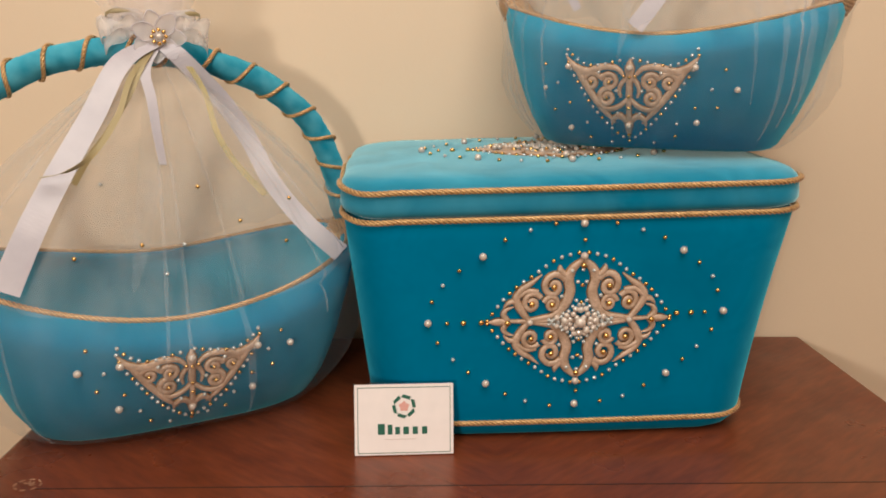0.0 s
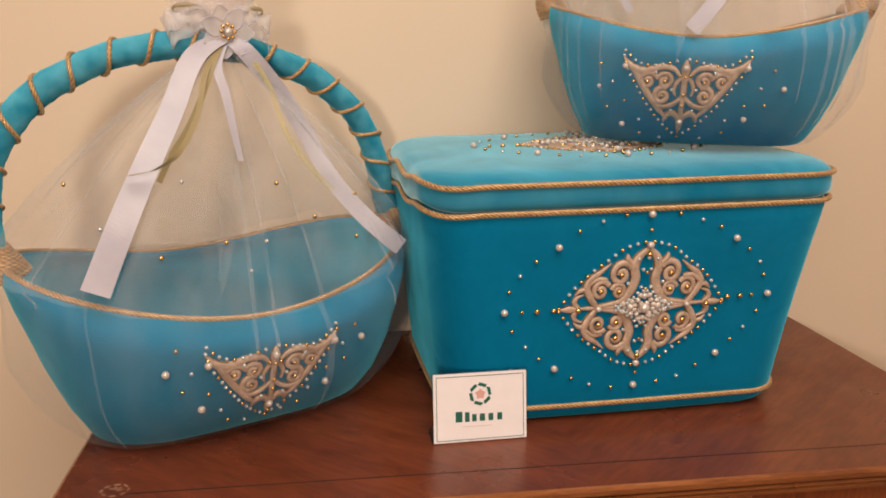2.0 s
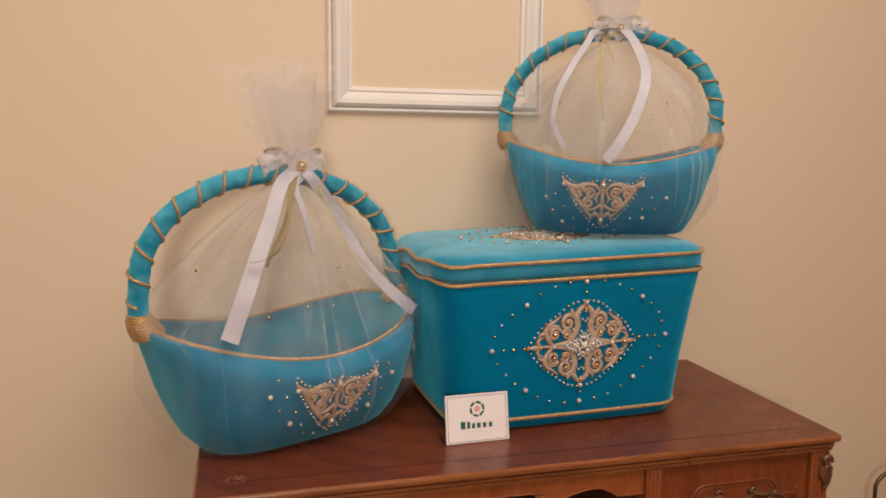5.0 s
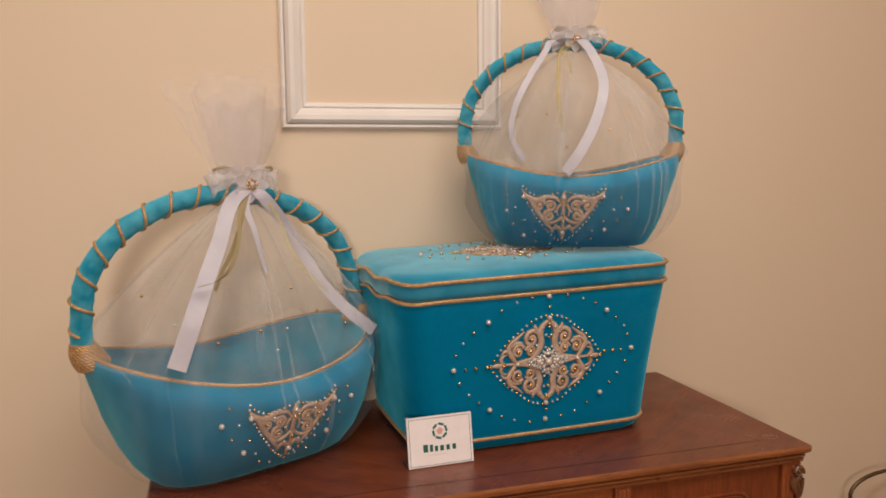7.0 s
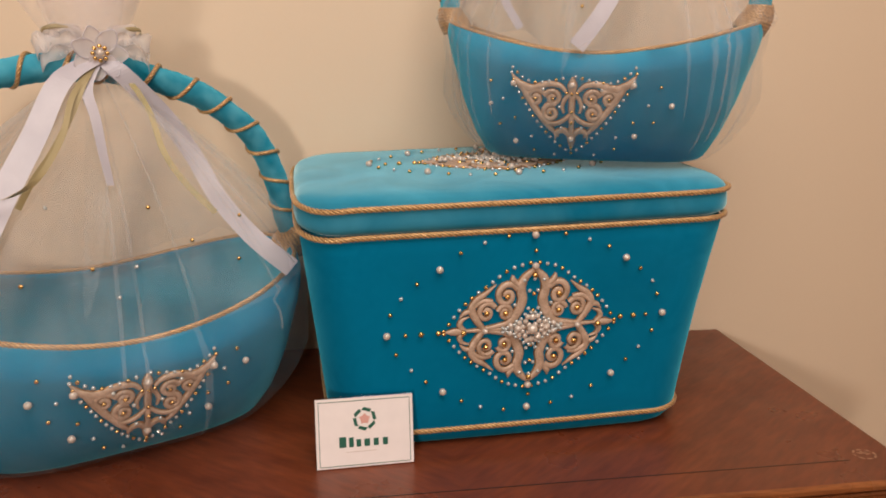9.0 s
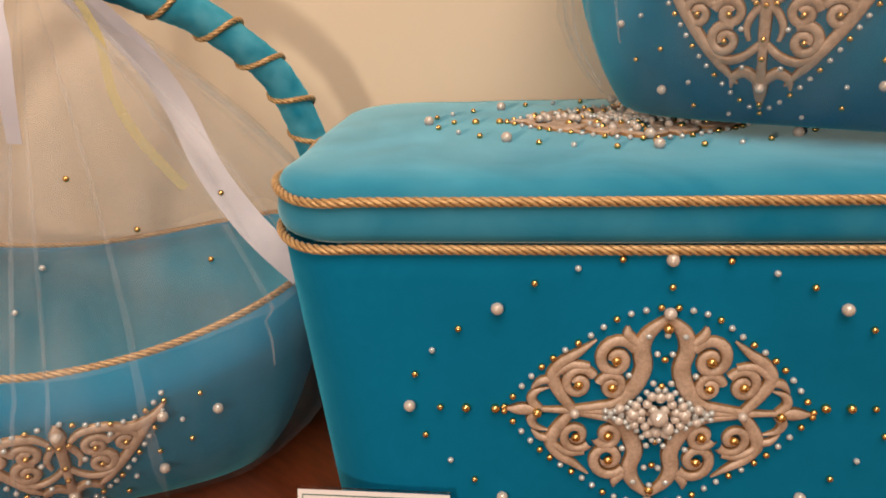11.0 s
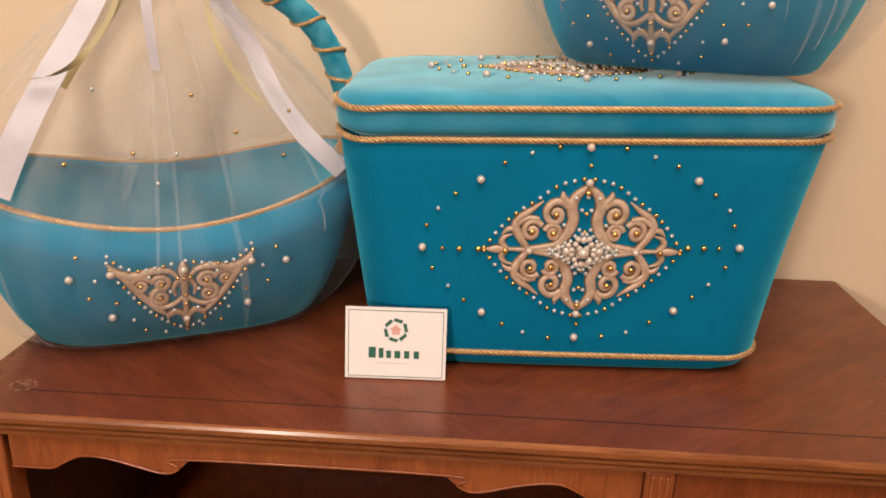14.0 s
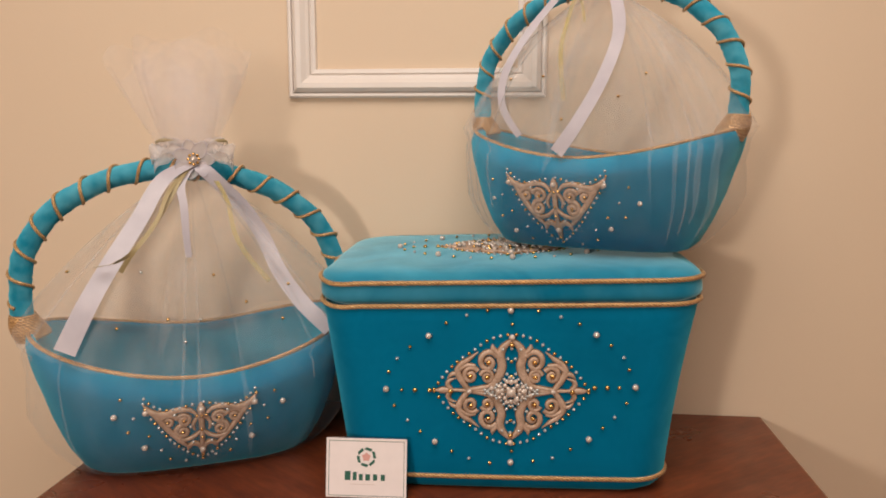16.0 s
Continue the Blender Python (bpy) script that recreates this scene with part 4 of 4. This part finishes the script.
    def tulle_point(p, q):
        """p: round the basket; q: 0 at the knot, 1 at the rim, 2 under the bowl."""
        x, y = super_xy(p, 1, 1, 2.3)
        short = SHORT_END if x < 0 else 1.0
        rim = np.array([x * 0.248 * short, y * 0.178, rim_z(x * RIM_A) + 0.006])
        if q <= 1:
            pos = knot * (1 - q) + rim * q
            puff = math.sin(math.pi * q) * swell
            pos = pos + np.array([x, y, 0.4]) * puff
            pos = pos + np.array([x, y, 0]) * fold(p, 0.004 + 0.009 * math.sin(math.pi * min(q * 0.9, 1)))
            pos[:2] += np.array([x, y]) * 0.010 * (1 - q)
            return pos
        s = 2 - q
        a, b, e = lerp_table(PROFILE, s)
        x2, y2 = super_xy(p, a + 0.006, b + 0.006, e)
        # it hangs freer at the two ends
        x2 = (x2 + (x * 0.248 - x2) * 0.60 * abs(x) ** 2.5 * math.sin(math.pi * min(1, s + 0.25)) ** 0.6 * min(1.0, s / 0.45)) * short
        d = 0.001 + fold(p, 0.0035) + 0.004 * math.sin(math.pi * s)
        if q > 1.97:
            d *= 0.3
        d = max(d, -0.002)
        return np.array([x2 + x * d, y2 + y * d, max(0.0015, s * rim_z(x * RIM_A) + (0.006 if s > 0.98 else 0))])

    for name, qs, mat, what in (("veil", [0.0, 0.05, 0.12, 0.2, 0.3, 0.4, 0.5, 0.6, 0.7, 0.8, 0.88, 0.95, 1.0], TULLE, "sheer white tulle gathered to the handle"),
                                ("veil_skirt", [1.0, 1.06, 1.14, 1.25, 1.4, 1.55, 1.7, 1.82, 1.92, 1.98], TULLE_THIN, "sheer white tulle drawn round the bowl")):
        verts = [tulle_point(2 * math.pi * j / cols, q) for q in qs for j in range(cols)]
        finish(name, verts, ring_faces(len(qs), cols), mat, k, what)
    for turn, wide, q1 in pleats:
        p0, verts = math.pi * 1.5 + turn, []
        for i in range(40):
            q = 0.03 + (q1 - 0.03) * i / 39
            taper = min(1.0, (39 - i) / 9) * (0.75 + 0.25 * math.sin(4 * q + turn * 9))
            for j in range(4):
                p = p0 + wide * taper * (j / 3 - 0.5) + 0.012 * math.sin(2.2 * q + turn * 5)
                out = 0.003 + 0.0025 * (j % 2)
                verts.append(tulle_point(p, q) + np.array([math.cos(p) * out, math.sin(p) * out, 0.001]))
        finish("pleat", verts, ring_faces(40, 4, False, False), PLEAT, k, "gathered pleat of white tulle")
    for _ in range(9):
        p0, wide, q1 = rnd.uniform(math.pi * 1.02, math.pi * 1.98), rnd.uniform(0.08, 0.24), rnd.uniform(0.45, 0.98)
        verts = []
        for i in range(24):
            q = 0.02 + (q1 - 0.02) * i / 23
            for j in range(4):
                w = wide * (1 - i / 23) ** 0.7 * (j / 3 - 0.5) + 0.05 * math.sin(3 * q + p0 * 7)
                verts.append(tulle_point(p0 + w, q) + np.array([0, -0.002 - 0.002 * (j % 2), 0.001]))
        finish("gather", verts, ring_faces(24, 4, False, False), GATHER, k, "soft gather of white tulle")
    for i, (p0, q) in enumerate(veil_beads):
        bead("gsg"[i % 3], tulle_point(p0, q) + np.array([0, -0.003, 0]), k)
    # plume over the knot
    for layer in range(3):
        verts, n1, n2 = [], 90, 9
        tilt, turn = rnd.uniform(-0.25, 0.25), rnd.uniform(0, 6.28)
        size = rnd.uniform(0.125, 0.165)
        for i in range(n2):
            q = i / (n2 - 1)
            for j in range(n1):
                p = 2 * math.pi * j / n1
                r = 0.014 + 0.054 * q ** 0.75 * (1 + 0.15 * math.sin(2 * p + turn)) + 0.0035 * q * math.sin(7 * p + turn * 2)
                zz = size * q * (1 + 0.16 * math.sin(2 * p + turn) + 0.03 * math.sin(7 * p + turn) * q)
                verts.append(knot + np.array([r * 1.15 * math.cos(p) + tilt * zz - 0.13 * zz, r * 0.6 * math.sin(p), zz]))
        finish("plume", verts, ring_faces(n2, n1), PLUME, k, "upright ruffle of sheer tulle")

    # flower and bow
    hub = np.array([0.010, -0.054, 0.432])
    flower = tagged(new("flower"), "white organza flower with pearl centre")
    flower.parent = k
    flower.location = [float(x) for x in hub]
    for i in range(7):
        a = 2 * math.pi * i / 7 + rnd.uniform(-0.1, 0.1)
        verts = []
        for r in range(7):
            q = r / 6
            for c in range(5):
                w = (c / 4 - 0.5) * 0.019 * math.sin(math.pi * min(0.12 + q * 0.86, 1)) ** 0.7
                rad = 0.003 + 0.025 * q
                cup = 0.006 * q * q + 0.10 * abs(w) * q - 0.002
                verts.append((rad * math.cos(a) - w * math.sin(a), -cup - 0.001 * (i % 2), rad * math.sin(a) + w * math.cos(a)))
        finish("petal", verts, ring_faces(7, 5, False, False), ORGANZA, flower)
        rim = [verts[r * 5] for r in range(1, 7)] + [verts[6 * 5 + c] for c in range(1, 4)] + [verts[r * 5 + 4] for r in range(6, 0, -1)]
        v, f = tube(smooth_line([(x, y - 0.0008, z) for x, y, z in rim], 30), 0.0006, 5)
        finish("petal_edge", v, f, SATIN, flower)
    bead("P", (0, -0.006, 0), flower)
    for i in range(8):
        a = 2 * math.pi * i / 8
        bead("g", (0.0072 * math.cos(a), -0.0045, 0.0072 * math.sin(a)), flower)
    for side in (1, -1):
        for n, (reach, rise, mat, wide) in enumerate(((0.056, 0.010, LACE, 0.022), (0.042, 0.022, LACE, 0.014), (0.046, 0.024, OLIVE, 0.0045), (0.050, -0.006, LACE, 0.016))):
            pts = [(0, 0, 0), (side * reach * 0.45, -0.006, rise * 0.6 + 0.010), (side * reach, -0.002, rise), (side * reach * 0.98, 0.012, rise - 0.010), (side * reach * 0.5, 0.014, rise * 0.4 - 0.006), (0, 0.008, 0)]
            line = smooth_line([hub + np.array(p) * (1 + 0.08 * rnd.uniform(-1, 1)) + np.array((0, 0.018, 0)) for p in pts], 30)
            across = [(0.15 * side, 0.55 + 0.5 * math.sin(i * 0.9 + n), 1) for i in range(30)]
            ws = [wide * (0.35 + 0.65 * math.sin(math.pi * i / 29)) * (1 + 0.22 * math.sin(i * 1.3 + n)) for i in range(30)]
            v, f = strip(line, ws, across, 0.0002)
            finish("bow_loop", v, f, mat, k, "organza bow loop" if mat is LACE else "olive ribbon loop")
    for kind, w0, w1, pts, twist in ribbons:
        mat, what = {"white": (SATIN, "white satin ribbon tail"), "olive": (OLIVE, "thin olive ribbon tail"), "yellow": (YELLOW, "sheer pale yellow ribbon tail")}[kind]
        ribbon("ribbon", [hub + np.array((0, 0.006, -0.004))] + [np.array(p) for p in pts], w0, w1, mat, k, what, twist)
    return k


# turn from the front, width and reach of each gathered pleat
LEFT_PLEATS = [(-0.06, 0.018, 1.6), (-0.005, 0.012, 1.45), (0.19, 0.032, 1.93), (-0.72, 0.03, 1.95), (-1.0, 0.03, 1.05), (0.85, 0.02, 0.95), (0.62, 0.016, 1.2)]
RIGHT_PLEATS = [(-0.95, 0.10, 1.9), (-0.74, 0.06, 1.75), (-0.55, 0.03, 1.6), (-0.12, 0.05, 1.3), (0.62, 0.05, 1.9), (0.80, 0.07, 1.7), (0.95, 0.09, 1.85), (-0.85, 0.03, 1.85), (0.72, 0.025, 1.8), (0.45, 0.02, 1.6)]
LEFT_RIBBONS = [
    ("white", 0.020, 0.027, [(-0.031, -0.070, 0.405), (-0.064, -0.097, 0.353), (-0.099, -0.122, 0.300), (-0.129, -0.142, 0.250), (-0.157, -0.152, 0.194)], 0.0),
    ("white", 0.018, 0.024, [(0.03, -0.058, 0.411), (0.073, -0.045, 0.365), (0.102, -0.045, 0.319), (0.122, -0.07, 0.269), (0.15, -0.1, 0.226), (0.185, -0.124, 0.19)], 0.0),
    ("white", 0.012, 0.010, [(-0.008, -0.072, 0.399), (-0.006, -0.090, 0.368), (-0.005, -0.106, 0.334), (-0.003, -0.119, 0.303)], 0.9),
    ("olive", 0.006, 0.005, [(-0.023, -0.082, 0.391), (-0.041, -0.110, 0.353), (-0.068, -0.136, 0.319), (-0.092, -0.141, 0.304), (-0.118, -0.141, 0.299)], 0.6),
    ("olive", 0.006, 0.006, [(-0.010, -0.072, 0.403), (-0.027, -0.088, 0.373), (-0.051, -0.107, 0.338), (-0.072, -0.119, 0.313), (-0.088, -0.129, 0.289)], 0.5),
    ("yellow", 0.005, 0.008, [(0.036, -0.055, 0.405), (0.053, -0.064, 0.372), (0.060, -0.083, 0.330), (0.076, -0.098, 0.297), (0.103, -0.112, 0.263)], 0.4),
]
RIGHT_RIBBONS = [
    ("white", 0.014, 0.011, [(-0.041, -0.064, 0.427), (-0.059, -0.080, 0.401), (-0.096, -0.116, 0.340), (-0.122, -0.139, 0.281), (-0.126, -0.140, 0.229), (-0.101, -0.128, 0.181)], 0.5),
    ("white", 0.017, 0.022, [(0.018, -0.066, 0.426), (0.039, -0.090, 0.394), (0.056, -0.131, 0.333), (0.040, -0.160, 0.263), (0.009, -0.176, 0.200), (-0.022, -0.176, 0.156)], 0.0),
    ("yellow", 0.006, 0.008, [(-0.024, -0.074, 0.407), (-0.032, -0.105, 0.358), (-0.034, -0.128, 0.310), (-0.025, -0.138, 0.236)], 0.2),
    ("yellow", 0.005, 0.005, [(-0.018, -0.074, 0.404), (-0.012, -0.090, 0.380), (-0.006, -0.100, 0.358)], 0.0),
]
basket(pose(-0.275, 1.001, DZ, 0, 0, 25), "turquoise velvet basket with hooped handle and tulle, standing on the desk", LEFT_RIBBONS, 3, 0.003, 1.04, 0.1155, 0.99, 0.2110, 0.164, -0.018, 0.021, 0.022, 1.0, 0.012, LEFT_SCATTER, LEFT_VEIL, LEFT_PLEATS)
basket(pose(0.3276, 1.038, DZ + 0.3135, 0, 0, -21) @ Matrix.Diagonal((0.835, 0.835, 0.835, 1)), "smaller turquoise velvet basket with tulle, standing on the chest lid", RIGHT_RIBBONS, 8, -0.0245, 1.19, 0.112, 0.98, 0.2260, 0.175, -0.004, 0.008, 0.0, 0.0, 0.026, RIGHT_SCATTER, RIGHT_VEIL, RIGHT_PLEATS)
